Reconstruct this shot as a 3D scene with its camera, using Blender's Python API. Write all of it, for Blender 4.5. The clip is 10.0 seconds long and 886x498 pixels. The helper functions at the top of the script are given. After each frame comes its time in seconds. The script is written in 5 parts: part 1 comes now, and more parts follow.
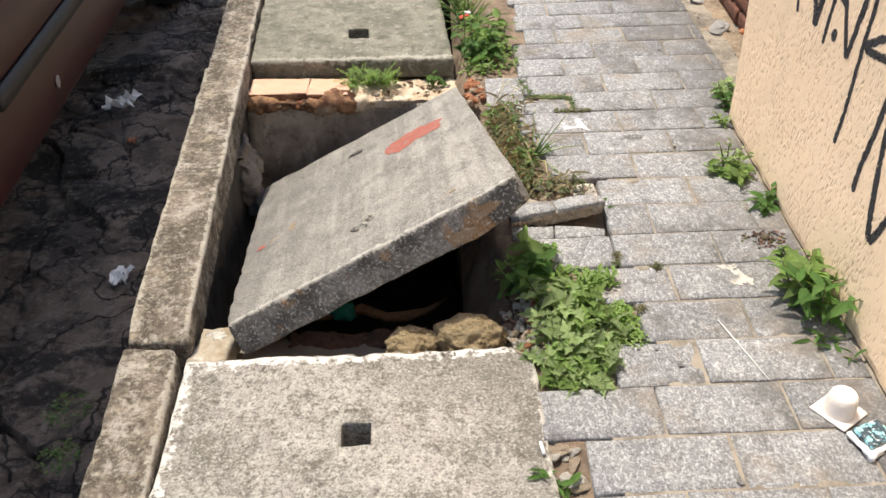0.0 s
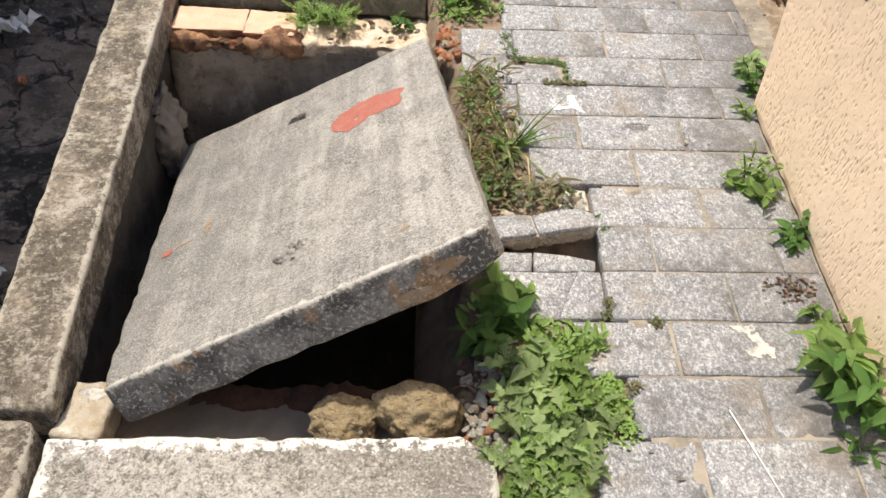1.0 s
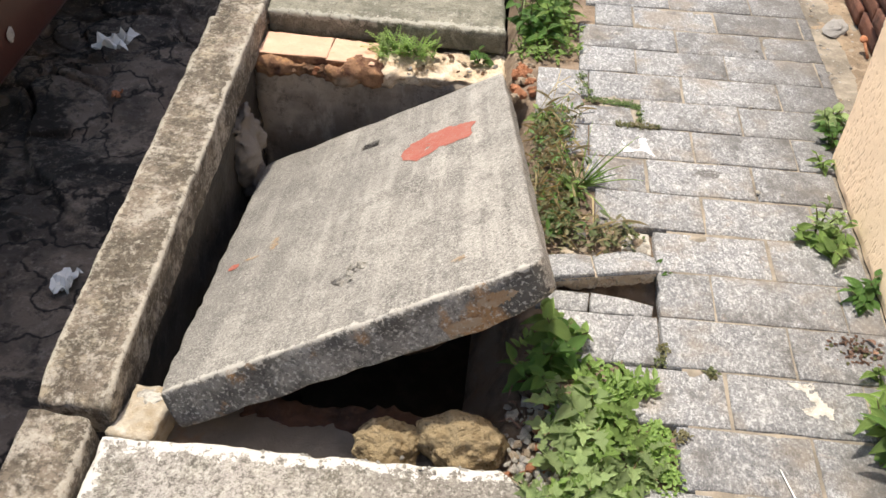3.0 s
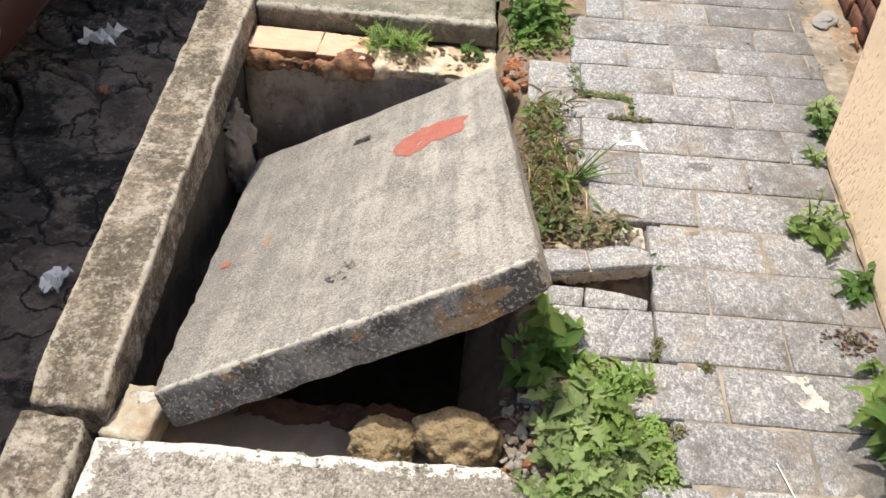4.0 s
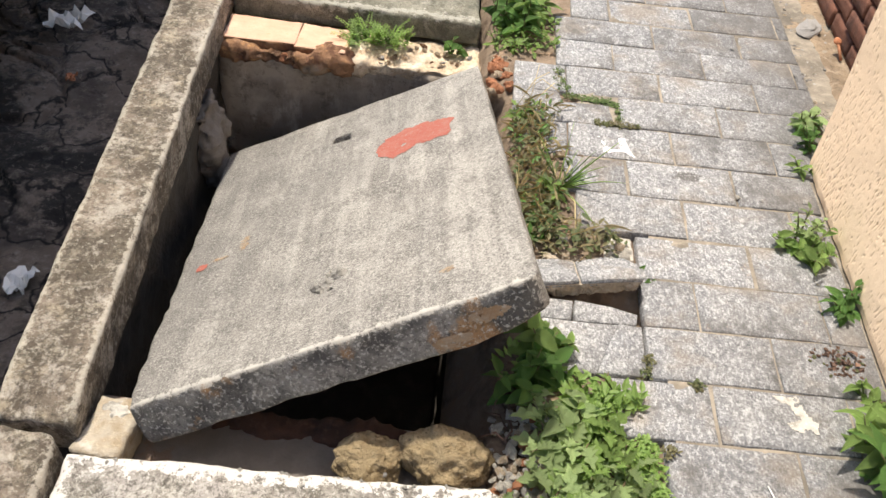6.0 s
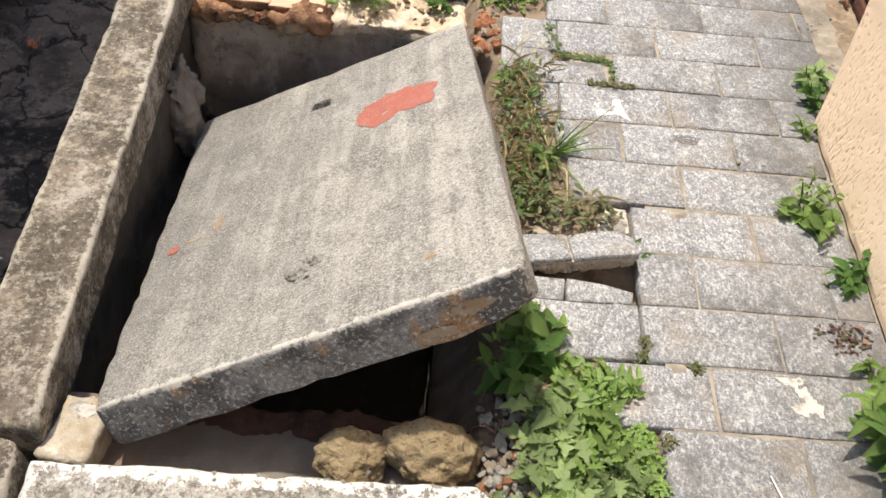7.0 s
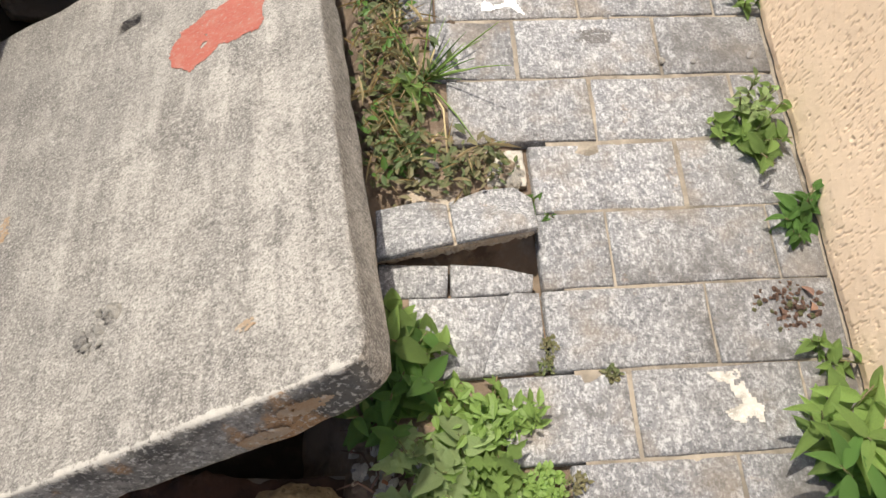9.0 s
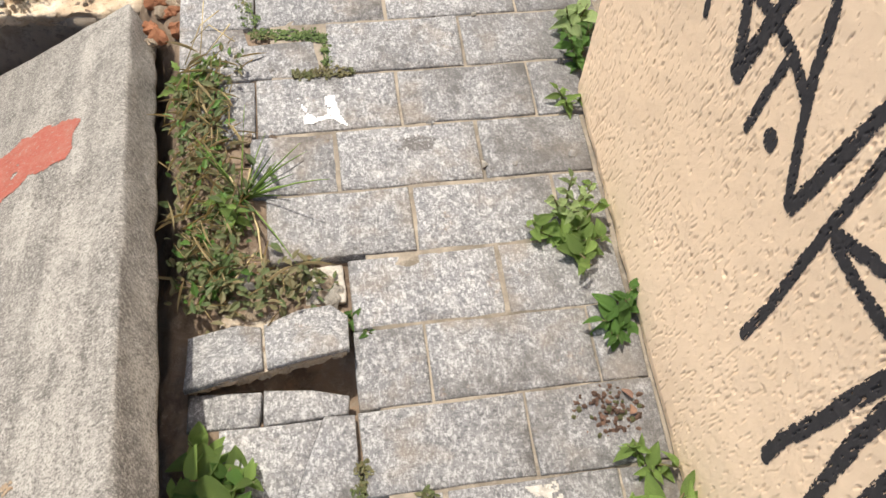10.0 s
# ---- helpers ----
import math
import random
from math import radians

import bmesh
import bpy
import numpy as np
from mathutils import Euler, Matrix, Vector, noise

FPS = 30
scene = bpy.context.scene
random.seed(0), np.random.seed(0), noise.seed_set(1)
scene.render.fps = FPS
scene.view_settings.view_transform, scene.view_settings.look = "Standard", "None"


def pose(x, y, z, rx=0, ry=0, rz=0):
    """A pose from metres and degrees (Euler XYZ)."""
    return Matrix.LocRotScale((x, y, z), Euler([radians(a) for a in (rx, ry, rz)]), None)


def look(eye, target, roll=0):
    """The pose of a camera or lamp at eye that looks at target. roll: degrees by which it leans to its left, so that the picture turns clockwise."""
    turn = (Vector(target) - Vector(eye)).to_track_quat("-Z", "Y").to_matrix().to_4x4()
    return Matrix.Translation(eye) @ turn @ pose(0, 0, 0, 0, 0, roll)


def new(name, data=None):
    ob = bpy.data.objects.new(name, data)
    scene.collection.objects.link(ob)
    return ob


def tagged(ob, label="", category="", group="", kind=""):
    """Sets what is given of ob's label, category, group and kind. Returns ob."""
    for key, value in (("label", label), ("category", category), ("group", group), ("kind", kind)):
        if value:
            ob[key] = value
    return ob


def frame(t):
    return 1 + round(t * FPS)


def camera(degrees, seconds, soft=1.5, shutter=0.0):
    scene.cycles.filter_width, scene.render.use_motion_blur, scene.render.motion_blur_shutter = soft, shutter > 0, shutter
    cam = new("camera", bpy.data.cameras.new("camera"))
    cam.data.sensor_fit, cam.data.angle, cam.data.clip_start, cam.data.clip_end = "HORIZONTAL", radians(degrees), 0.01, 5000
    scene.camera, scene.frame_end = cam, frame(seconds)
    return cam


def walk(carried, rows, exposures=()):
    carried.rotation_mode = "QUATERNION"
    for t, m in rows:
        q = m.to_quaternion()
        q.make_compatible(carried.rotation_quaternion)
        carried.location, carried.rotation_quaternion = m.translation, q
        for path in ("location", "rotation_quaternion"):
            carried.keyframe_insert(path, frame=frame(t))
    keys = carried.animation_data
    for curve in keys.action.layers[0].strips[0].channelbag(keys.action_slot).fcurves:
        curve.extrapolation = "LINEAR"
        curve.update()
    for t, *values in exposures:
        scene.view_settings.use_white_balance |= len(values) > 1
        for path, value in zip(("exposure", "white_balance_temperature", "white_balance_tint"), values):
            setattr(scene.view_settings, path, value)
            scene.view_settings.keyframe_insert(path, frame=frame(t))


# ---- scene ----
cam = camera(54.4, 10.0)
PATH = [
    (0, (-0.475, -2.305, 1.473), (-0.484, -0.707, 0.271), -1.6),
    (0.5, (-0.417, -1.931, 1.43), (-0.481, -0.397, 0.148), 0.1),
    (1, (-0.434, -1.669, 1.438), (-0.372, -0.262, 0.018), 3.6),
    (1.5, (-0.396, -1.641, 1.441), (-0.393, -0.219, 0.035), 2.9),
    (2, (-0.398, -1.668, 1.459), (-0.469, -0.231, 0.07), 2.3),
    (2.5, (-0.402, -1.68, 1.453), (-0.476, -0.217, 0.091), 2.9),
    (3, (-0.39, -1.682, 1.45), (-0.511, -0.232, 0.078), 2.6),
    (4.5, (-0.414, -1.667, 1.448), (-0.497, -0.229, 0.061), 3.0),
    (5, (-0.421, -1.676, 1.444), (-0.536, -0.254, 0.043), 3.4),
    (5.5, (-0.444, -1.656, 1.435), (-0.47, -0.256, 0.007), 5.3),
    (5.7, (-0.466, -1.631, 1.445), (-0.451, -0.206, 0.042), 7.2),
    (6.8, (-0.494, -1.496, 1.44), (-0.487, -0.129, -0.019), 6.6),
    (7, (-0.46, -1.461, 1.423), (-0.43, -0.132, -0.072), 6.5),
    (7.5, (-0.391, -1.383, 1.428), (-0.455, -0.126, -0.126), 1.5),
    (8, (-0.318, -1.324, 1.421), (-0.474, -0.087, -0.142), -4.0),
    (8.5, (-0.316, -1.125, 1.343), (-0.391, -0.209, -0.434), -2.4),
    (9, (-0.281, -0.879, 1.352), (-0.132, 0.0, -0.438), 7.2),
    (9.5, (-0.131, -0.839, 1.341), (0.222, 0.019, -0.431), 18.9),
    (10, (-0.016, -0.801, 1.401), (0.229, 0.188, -0.321), 7.5),
]
EXPOSURE = ((0.0, 0.42), (0.5, 0.53), (1.0, 0.50), (3.0, 0.54), (5.5, 0.54), (7.5, 0.54), (8.5, 0.53), (9.0, 0.47), (9.5, 0.42), (10.0, 0.43))
walk(cam, [(t, look(eye, target, roll)) for t, eye, target, roll in PATH], EXPOSURE)

# ---- world and light ----
SUN = Vector((-0.206, 0.262, 0.935)).normalized()
world = bpy.data.worlds.new("sky")
scene.world = world
world.use_nodes = True
wn = world.node_tree
sky = wn.nodes.new("ShaderNodeTexSky")
sky.sky_type, sky.sun_disc = "NISHITA", False
sky.sun_elevation = math.asin(SUN.z)
sky.sun_rotation = math.atan2(SUN.x, SUN.y)
sky.dust_density = 3.0
wn.links.new(sky.outputs[0], wn.nodes["Background"].inputs[0])
wn.nodes["Background"].inputs[1].default_value = 0.165
sun = new("sun", bpy.data.lights.new("sun", "SUN"))
sun.data.energy, sun.data.angle, sun.data.color = 3.9, radians(1.5), (1.0, 0.93, 0.81)
sun.matrix_world = look(SUN * 20, (0, 0, 0))

# ---- materials ----


ONE, AX, AY, AZ = (1, 1, 1), (1, 0, 0), (0, 1, 0), (0, 0, 1)


def surface(name, base, layers=(), bumps=(), rough=0.85, metal=0.0, bump_depth=0.004, random_tint=0.0, coords="Object", translucent=0.0, rims=()):
    """A procedural material. layers: (kind, scale, stretch, low, high, colour, amount); bumps: (kind, scale, stretch, height).
    rims: worn edges, each the line where two planes meet: (normal, offset, normal, offset, width, colour, amount)."""
    m = bpy.data.materials.new(name)
    m.use_nodes = True
    nt = m.node_tree
    bsdf = nt.nodes["Principled BSDF"]
    tc = nt.nodes.new("ShaderNodeTexCoord")
    maps = {}

    def place(stretch):
        if stretch not in maps:
            mp = nt.nodes.new("ShaderNodeMapping")
            mp.inputs["Scale"].default_value = stretch
            nt.links.new(tc.outputs[coords], mp.inputs["Vector"])
            if random_tint:
                info = nt.nodes.new("ShaderNodeObjectInfo")
                sc = nt.nodes.new("ShaderNodeVectorMath")
                sc.operation = "SCALE"
                sc.inputs[0].default_value = (37.0, 17.0, 51.0)
                nt.links.new(info.outputs["Random"], sc.inputs["Scale"])
                nt.links.new(sc.outputs[0], mp.inputs["Location"])
            maps[stretch] = mp
        return maps[stretch].outputs[0]

    def pattern(kind, scale, stretch):
        if kind == "cells" or kind == "edges":
            n = nt.nodes.new("ShaderNodeTexVoronoi")
            if kind == "edges":
                n.feature = "DISTANCE_TO_EDGE"
            n.inputs["Scale"].default_value = scale
            nt.links.new(place(stretch), n.inputs["Vector"])
            return n.outputs["Distance"]
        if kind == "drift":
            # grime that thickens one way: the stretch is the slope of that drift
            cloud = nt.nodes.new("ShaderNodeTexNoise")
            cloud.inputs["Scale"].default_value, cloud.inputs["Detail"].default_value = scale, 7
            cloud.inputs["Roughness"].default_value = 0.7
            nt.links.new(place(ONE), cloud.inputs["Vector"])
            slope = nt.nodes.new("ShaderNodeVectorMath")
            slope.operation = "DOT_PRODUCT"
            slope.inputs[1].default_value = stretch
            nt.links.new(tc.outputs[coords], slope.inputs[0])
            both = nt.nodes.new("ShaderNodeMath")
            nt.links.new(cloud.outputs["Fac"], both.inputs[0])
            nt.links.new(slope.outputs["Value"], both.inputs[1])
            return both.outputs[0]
        if kind == "cracks":
            bend = nt.nodes.new("ShaderNodeTexNoise")
            bend.inputs["Scale"].default_value, bend.inputs["Detail"].default_value = scale * 1.6, 5
            nt.links.new(place(stretch), bend.inputs["Vector"])
            warp = nt.nodes.new("ShaderNodeVectorMath")
            warp.operation = "MULTIPLY_ADD"
            warp.inputs[1].default_value = (0.9 / scale,) * 3
            nt.links.new(bend.outputs["Color"], warp.inputs[0])
            nt.links.new(place(stretch), warp.inputs[2])
            n = nt.nodes.new("ShaderNodeTexVoronoi")
            n.feature = "DISTANCE_TO_EDGE"
            n.inputs["Scale"].default_value = scale
            nt.links.new(warp.outputs[0], n.inputs["Vector"])
            return n.outputs["Distance"]
        n = nt.nodes.new("ShaderNodeTexNoise")
        n.inputs["Scale"].default_value, n.inputs["Detail"].default_value = scale, {"noise": 6, "grain": 9}.get(kind, 2)
        n.inputs["Roughness"].default_value = 0.80 if kind == "grain" else 0.62
        nt.links.new(place(stretch), n.inputs["Vector"])
        return n.outputs["Fac"]

    rgb = nt.nodes.new("ShaderNodeRGB")
    rgb.outputs[0].default_value = (*base, 1)
    col = rgb.outputs[0]
    for kind, scale, stretch, low, high, colour, amount in layers:
        r = nt.nodes.new("ShaderNodeMapRange")
        r.inputs["From Min"].default_value, r.inputs["From Max"].default_value = low, high
        r.inputs["To Max"].default_value = amount
        nt.links.new(pattern(kind, scale, stretch), r.inputs["Value"])
        mx = nt.nodes.new("ShaderNodeMix")
        mx.data_type = "RGBA"
        nt.links.new(r.outputs[0], mx.inputs[0])
        nt.links.new(col, mx.inputs[6])
        mx.inputs[7].default_value = (*colour, 1)
        col = mx.outputs[2]
    for n1, o1, n2, o2, width, colour, amount in rims:
        away = []
        for nn, oo in ((n1, o1), (n2, o2)):
            dot = nt.nodes.new("ShaderNodeVectorMath")
            dot.operation = "DOT_PRODUCT"
            dot.inputs[1].default_value = nn
            nt.links.new(tc.outputs[coords], dot.inputs[0])
            sub = nt.nodes.new("ShaderNodeMath")
            sub.operation = "SUBTRACT"
            sub.inputs[1].default_value = oo
            nt.links.new(dot.outputs["Value"], sub.inputs[0])
            ab = nt.nodes.new("ShaderNodeMath")
            ab.operation = "ABSOLUTE"
            nt.links.new(sub.outputs[0], ab.inputs[0])
            away.append(ab.outputs[0])
        far = nt.nodes.new("ShaderNodeMath")
        far.operation = "MAXIMUM"
        nt.links.new(away[0], far.inputs[0])
        nt.links.new(away[1], far.inputs[1])
        reach = nt.nodes.new("ShaderNodeMapRange")
        reach.inputs["From Min"].default_value, reach.inputs["From Max"].default_value = 0.41, 0.62
        reach.inputs["To Min"].default_value, reach.inputs["To Max"].default_value = 0.0, width
        nt.links.new(pattern("grain", 30, ONE), reach.inputs["Value"])
        gap = nt.nodes.new("ShaderNodeMath")
        gap.operation = "SUBTRACT"
        nt.links.new(reach.outputs[0], gap.inputs[0])
        nt.links.new(far.outputs[0], gap.inputs[1])
        fade = nt.nodes.new("ShaderNodeMapRange")
        fade.inputs["From Min"].default_value, fade.inputs["From Max"].default_value = -0.0015, 0.0025
        fade.inputs["To Max"].default_value = amount
        nt.links.new(gap.outputs[0], fade.inputs["Value"])
        mx = nt.nodes.new("ShaderNodeMix")
        mx.data_type = "RGBA"
        nt.links.new(fade.outputs[0], mx.inputs[0])
        nt.links.new(col, mx.inputs[6])
        mx.inputs[7].default_value = (*colour, 1)
        col = mx.outputs[2]
    if random_tint:
        info = nt.nodes.new("ShaderNodeObjectInfo")
        r = nt.nodes.new("ShaderNodeMapRange")
        r.inputs["To Min"].default_value, r.inputs["To Max"].default_value = 1 - random_tint, 1 + random_tint
        nt.links.new(info.outputs["Random"], r.inputs["Value"])
        hs = nt.nodes.new("ShaderNodeHueSaturation")
        nt.links.new(r.outputs[0], hs.inputs["Value"])
        nt.links.new(col, hs.inputs["Color"])
        col = hs.outputs[0]
    nt.links.new(col, bsdf.inputs["Base Color"])
    bsdf.inputs["Roughness"].default_value, bsdf.inputs["Metallic"].default_value = rough, metal
    total = None
    for kind, scale, stretch, height in bumps:
        mul = nt.nodes.new("ShaderNodeMath")
        mul.operation = "MULTIPLY"
        mul.inputs[1].default_value = height
        nt.links.new(pattern(kind, scale, stretch), mul.inputs[0])
        if total is None:
            total = mul.outputs[0]
        else:
            add = nt.nodes.new("ShaderNodeMath")
            nt.links.new(total, add.inputs[0])
            nt.links.new(mul.outputs[0], add.inputs[1])
            total = add.outputs[0]
    if total is not None:
        b = nt.nodes.new("ShaderNodeBump")
        b.inputs["Distance"].default_value = bump_depth
        nt.links.new(total, b.inputs["Height"])
        nt.links.new(b.outputs[0], bsdf.inputs["Normal"])
    if translucent:
        tr = nt.nodes.new("ShaderNodeBsdfTranslucent")
        nt.links.new(col, tr.inputs["Color"])
        sh = nt.nodes.new("ShaderNodeMixShader")
        sh.inputs[0].default_value = translucent
        nt.links.new(bsdf.outputs[0], sh.inputs[1])
        nt.links.new(tr.outputs[0], sh.inputs[2])
        nt.links.new(sh.outputs[0], nt.nodes["Material Output"].inputs["Surface"])
    return m


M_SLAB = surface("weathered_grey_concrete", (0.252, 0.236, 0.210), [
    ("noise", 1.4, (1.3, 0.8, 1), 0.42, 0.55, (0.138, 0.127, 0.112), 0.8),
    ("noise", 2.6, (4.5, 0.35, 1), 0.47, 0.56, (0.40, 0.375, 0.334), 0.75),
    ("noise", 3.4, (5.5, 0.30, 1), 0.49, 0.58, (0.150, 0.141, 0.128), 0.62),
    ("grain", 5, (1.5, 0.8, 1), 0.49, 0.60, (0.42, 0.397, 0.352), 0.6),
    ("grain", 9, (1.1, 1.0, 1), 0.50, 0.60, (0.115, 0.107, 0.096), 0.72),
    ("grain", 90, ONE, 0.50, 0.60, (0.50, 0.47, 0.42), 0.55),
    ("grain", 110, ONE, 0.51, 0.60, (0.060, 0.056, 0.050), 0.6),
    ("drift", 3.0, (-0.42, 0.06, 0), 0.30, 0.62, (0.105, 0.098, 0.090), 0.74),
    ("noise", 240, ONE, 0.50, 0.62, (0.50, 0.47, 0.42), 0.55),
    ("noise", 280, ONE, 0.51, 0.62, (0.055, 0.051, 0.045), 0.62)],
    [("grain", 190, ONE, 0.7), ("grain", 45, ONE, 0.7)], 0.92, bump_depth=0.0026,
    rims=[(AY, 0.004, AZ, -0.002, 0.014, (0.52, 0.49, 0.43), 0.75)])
M_SLAB_SIDE = surface("dark_mottled_concrete_edge", (0.27, 0.255, 0.228), [
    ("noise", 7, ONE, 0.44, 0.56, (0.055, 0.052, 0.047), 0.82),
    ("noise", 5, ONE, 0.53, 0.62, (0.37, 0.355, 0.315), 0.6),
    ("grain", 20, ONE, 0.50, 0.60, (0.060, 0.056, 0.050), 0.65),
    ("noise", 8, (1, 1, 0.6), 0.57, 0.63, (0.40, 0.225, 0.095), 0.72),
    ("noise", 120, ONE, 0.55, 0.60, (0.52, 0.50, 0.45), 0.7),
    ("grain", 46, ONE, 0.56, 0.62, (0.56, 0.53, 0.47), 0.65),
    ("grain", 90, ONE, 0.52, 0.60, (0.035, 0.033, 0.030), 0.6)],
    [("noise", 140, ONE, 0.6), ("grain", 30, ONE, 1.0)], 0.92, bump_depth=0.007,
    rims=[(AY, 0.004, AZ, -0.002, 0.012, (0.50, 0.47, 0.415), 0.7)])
M_WORN = surface("pale_worn_concrete_rim", (0.47, 0.44, 0.385), [
    ("noise", 40, ONE, 0.46, 0.58, (0.27, 0.25, 0.21), 0.8),
    ("noise", 160, ONE, 0.50, 0.62, (0.62, 0.59, 0.53), 0.7)], [("noise", 150, ONE, 1.0)], 0.92)
M_OLD_SLAB = surface("mottled_old_concrete", (0.375, 0.342, 0.308), [
    ("noise", 1.7, ONE, 0.44, 0.55, (0.205, 0.184, 0.162), 0.8),
    ("noise", 3.4, ONE, 0.51, 0.60, (0.47, 0.44, 0.378), 0.55),
    ("noise", 6, ONE, 0.50, 0.60, (0.152, 0.137, 0.114), 0.7),
    ("grain", 12, ONE, 0.49, 0.60, (0.16, 0.142, 0.112), 0.75),
    ("grain", 19, ONE, 0.50, 0.62, (0.56, 0.525, 0.455), 0.7),
    ("grain", 60, ONE, 0.51, 0.60, (0.58, 0.55, 0.485), 0.55),
    ("grain", 70, ONE, 0.51, 0.58, (0.065, 0.058, 0.046), 0.7),
    ("drift", 4.0, (0.55, 0.10, 0), 0.86, 1.10, (0.125, 0.112, 0.095), 0.6),
    ("noise", 190, ONE, 0.52, 0.62, (0.06, 0.055, 0.044), 0.6),
    ("noise", 150, ONE, 0.54, 0.63, (0.60, 0.57, 0.50), 0.5)],
    [("grain", 120, ONE, 0.5), ("grain", 36, ONE, 1.0)], 0.93, bump_depth=0.005,
    rims=[(AY, 1.238, AZ, -0.002, 0.046, (0.72, 0.69, 0.64), 0.85), (AX, 0.002, AZ, -0.002, 0.042, (0.70, 0.67, 0.61), 0.85), (AX, 0.848, AZ, -0.002, 0.020, (0.60, 0.57, 0.50), 0.7)])
M_FAR_SLAB = surface("greenish_old_concrete", (0.255, 0.24, 0.185), [
    ("noise", 4, ONE, 0.42, 0.58, (0.15, 0.143, 0.105), 0.85),
    ("noise", 6, ONE, 0.56, 0.66, (0.40, 0.375, 0.30), 0.6),
    ("grain", 16, ONE, 0.50, 0.62, (0.095, 0.09, 0.068), 0.75),
    ("grain", 20, ONE, 0.51, 0.63, (0.42, 0.40, 0.33), 0.7),
    ("noise", 200, ONE, 0.51, 0.62, (0.07, 0.065, 0.05), 0.6)],
    [("noise", 160, ONE, 0.5), ("grain", 40, ONE, 1.0)], 0.93, bump_depth=0.005,
    rims=[(AY, 0.004, AZ, -0.002, 0.03, (0.46, 0.44, 0.37), 0.7)])
M_KERB = surface("dirty_kerb_concrete", (0.235, 0.190, 0.145), [
    ("noise", 6, ONE, 0.45, 0.55, (0.098, 0.077, 0.055), 0.88),
    ("noise", 13, ONE, 0.55, 0.63, (0.44, 0.37, 0.265), 0.65),
    ("grain", 16, ONE, 0.49, 0.61, (0.075, 0.063, 0.043), 0.85),
    ("grain", 20, ONE, 0.51, 0.63, (0.48, 0.425, 0.33), 0.7),
    ("noise", 4, ONE, 0.50, 0.58, (0.085, 0.068, 0.048), 0.7),
    ("grain", 7, ONE, 0.52, 0.60, (0.54, 0.485, 0.41), 0.68),
    ("grain", 55, ONE, 0.53, 0.61, (0.56, 0.51, 0.42), 0.6),
    ("grain", 65, ONE, 0.52, 0.60, (0.040, 0.033, 0.024), 0.7)],
    [("noise", 150, ONE, 0.5), ("grain", 36, ONE, 1.0)], 0.93, bump_depth=0.008,
    rims=[((1, 0.079, 0), -1.182, AZ, -0.003, 0.020, (0.56, 0.51, 0.42), 0.62), ((1, 0.079, 0), -1.329, AZ, -0.004, 0.022, (0.54, 0.49, 0.40), 0.65)])
M_CHIP = surface("fresh_white_chipped_concrete", (0.58, 0.54, 0.465), [
    ("grain", 22, ONE, 0.48, 0.60, (0.26, 0.24, 0.205), 0.85)], [("grain", 50, ONE, 1.0)], 0.9, bump_depth=0.006)
M_GRANITE = surface("grey_flecked_granite", (0.222, 0.220, 0.219), [
    ("noise", 5, ONE, 0.42, 0.60, (0.190, 0.191, 0.197), 0.85),
    ("grain", 26, (1.0, 0.7, 1), 0.49, 0.62, (0.36, 0.355, 0.343), 0.65),
    ("grain", 95, (1.0, 0.6, 1), 0.515, 0.585, (0.61, 0.605, 0.59), 0.60),
    ("grain", 80, (0.8, 1.0, 1), 0.53, 0.60, (0.075, 0.075, 0.079), 0.66),
    ("noise", 210, (1.0, 0.55, 1), 0.51, 0.62, (0.60, 0.595, 0.58), 0.52),
    ("noise", 240, (0.6, 1.0, 1), 0.52, 0.62, (0.06, 0.06, 0.063), 0.55),
    ("noise", 6, ONE, 0.53, 0.65, (0.235, 0.188, 0.138), 0.55),
    ("grain", 4, ONE, 0.525, 0.61, (0.092, 0.086, 0.080), 0.66),
    ("grain", 14, ONE, 0.60, 0.66, (0.30, 0.20, 0.12), 0.4),
    ("drift", 9, (0.85, 0, 0), 0.70, 0.98, (0.105, 0.095, 0.085), 0.62)],
    [("grain", 70, ONE, 0.6), ("grain", 22, ONE, 1.0)], 0.78, bump_depth=0.0045, random_tint=0.12)
M_MORTAR = surface("sandy_joint_mortar", (0.31, 0.265, 0.205), [
    ("noise", 6, ONE, 0.44, 0.58, (0.15, 0.128, 0.10), 0.85),
    ("grain", 30, ONE, 0.50, 0.64, (0.42, 0.37, 0.295), 0.6),
    ("noise", 4, ONE, 0.53, 0.63, (0.10, 0.088, 0.07), 0.7)], [("grain", 50, ONE, 1.0)], 0.95)
M_SOIL = surface("dark_reddish_soil", (0.29, 0.215, 0.15), [
    ("noise", 8, ONE, 0.44, 0.60, (0.12, 0.082, 0.056), 0.8),
    ("noise", 14, ONE, 0.56, 0.66, (0.33, 0.22, 0.14), 0.7),
    ("grain", 40, ONE, 0.53, 0.64, (0.36, 0.30, 0.23), 0.6)],
    [("grain", 30, ONE, 1.0)], 0.95, bump_depth=0.012)
M_DRAIN = surface("damp_drain_concrete", (0.46, 0.385, 0.30), [
    ("noise", 4, ONE, 0.44, 0.58, (0.24, 0.195, 0.15), 0.85),
    ("noise", 13, (1, 1, 0.4), 0.54, 0.66, (0.58, 0.50, 0.40), 0.7),
    ("grain", 20, ONE, 0.52, 0.63, (0.13, 0.105, 0.08), 0.7)], [("grain", 24, ONE, 1.0)], 0.8, bump_depth=0.01)
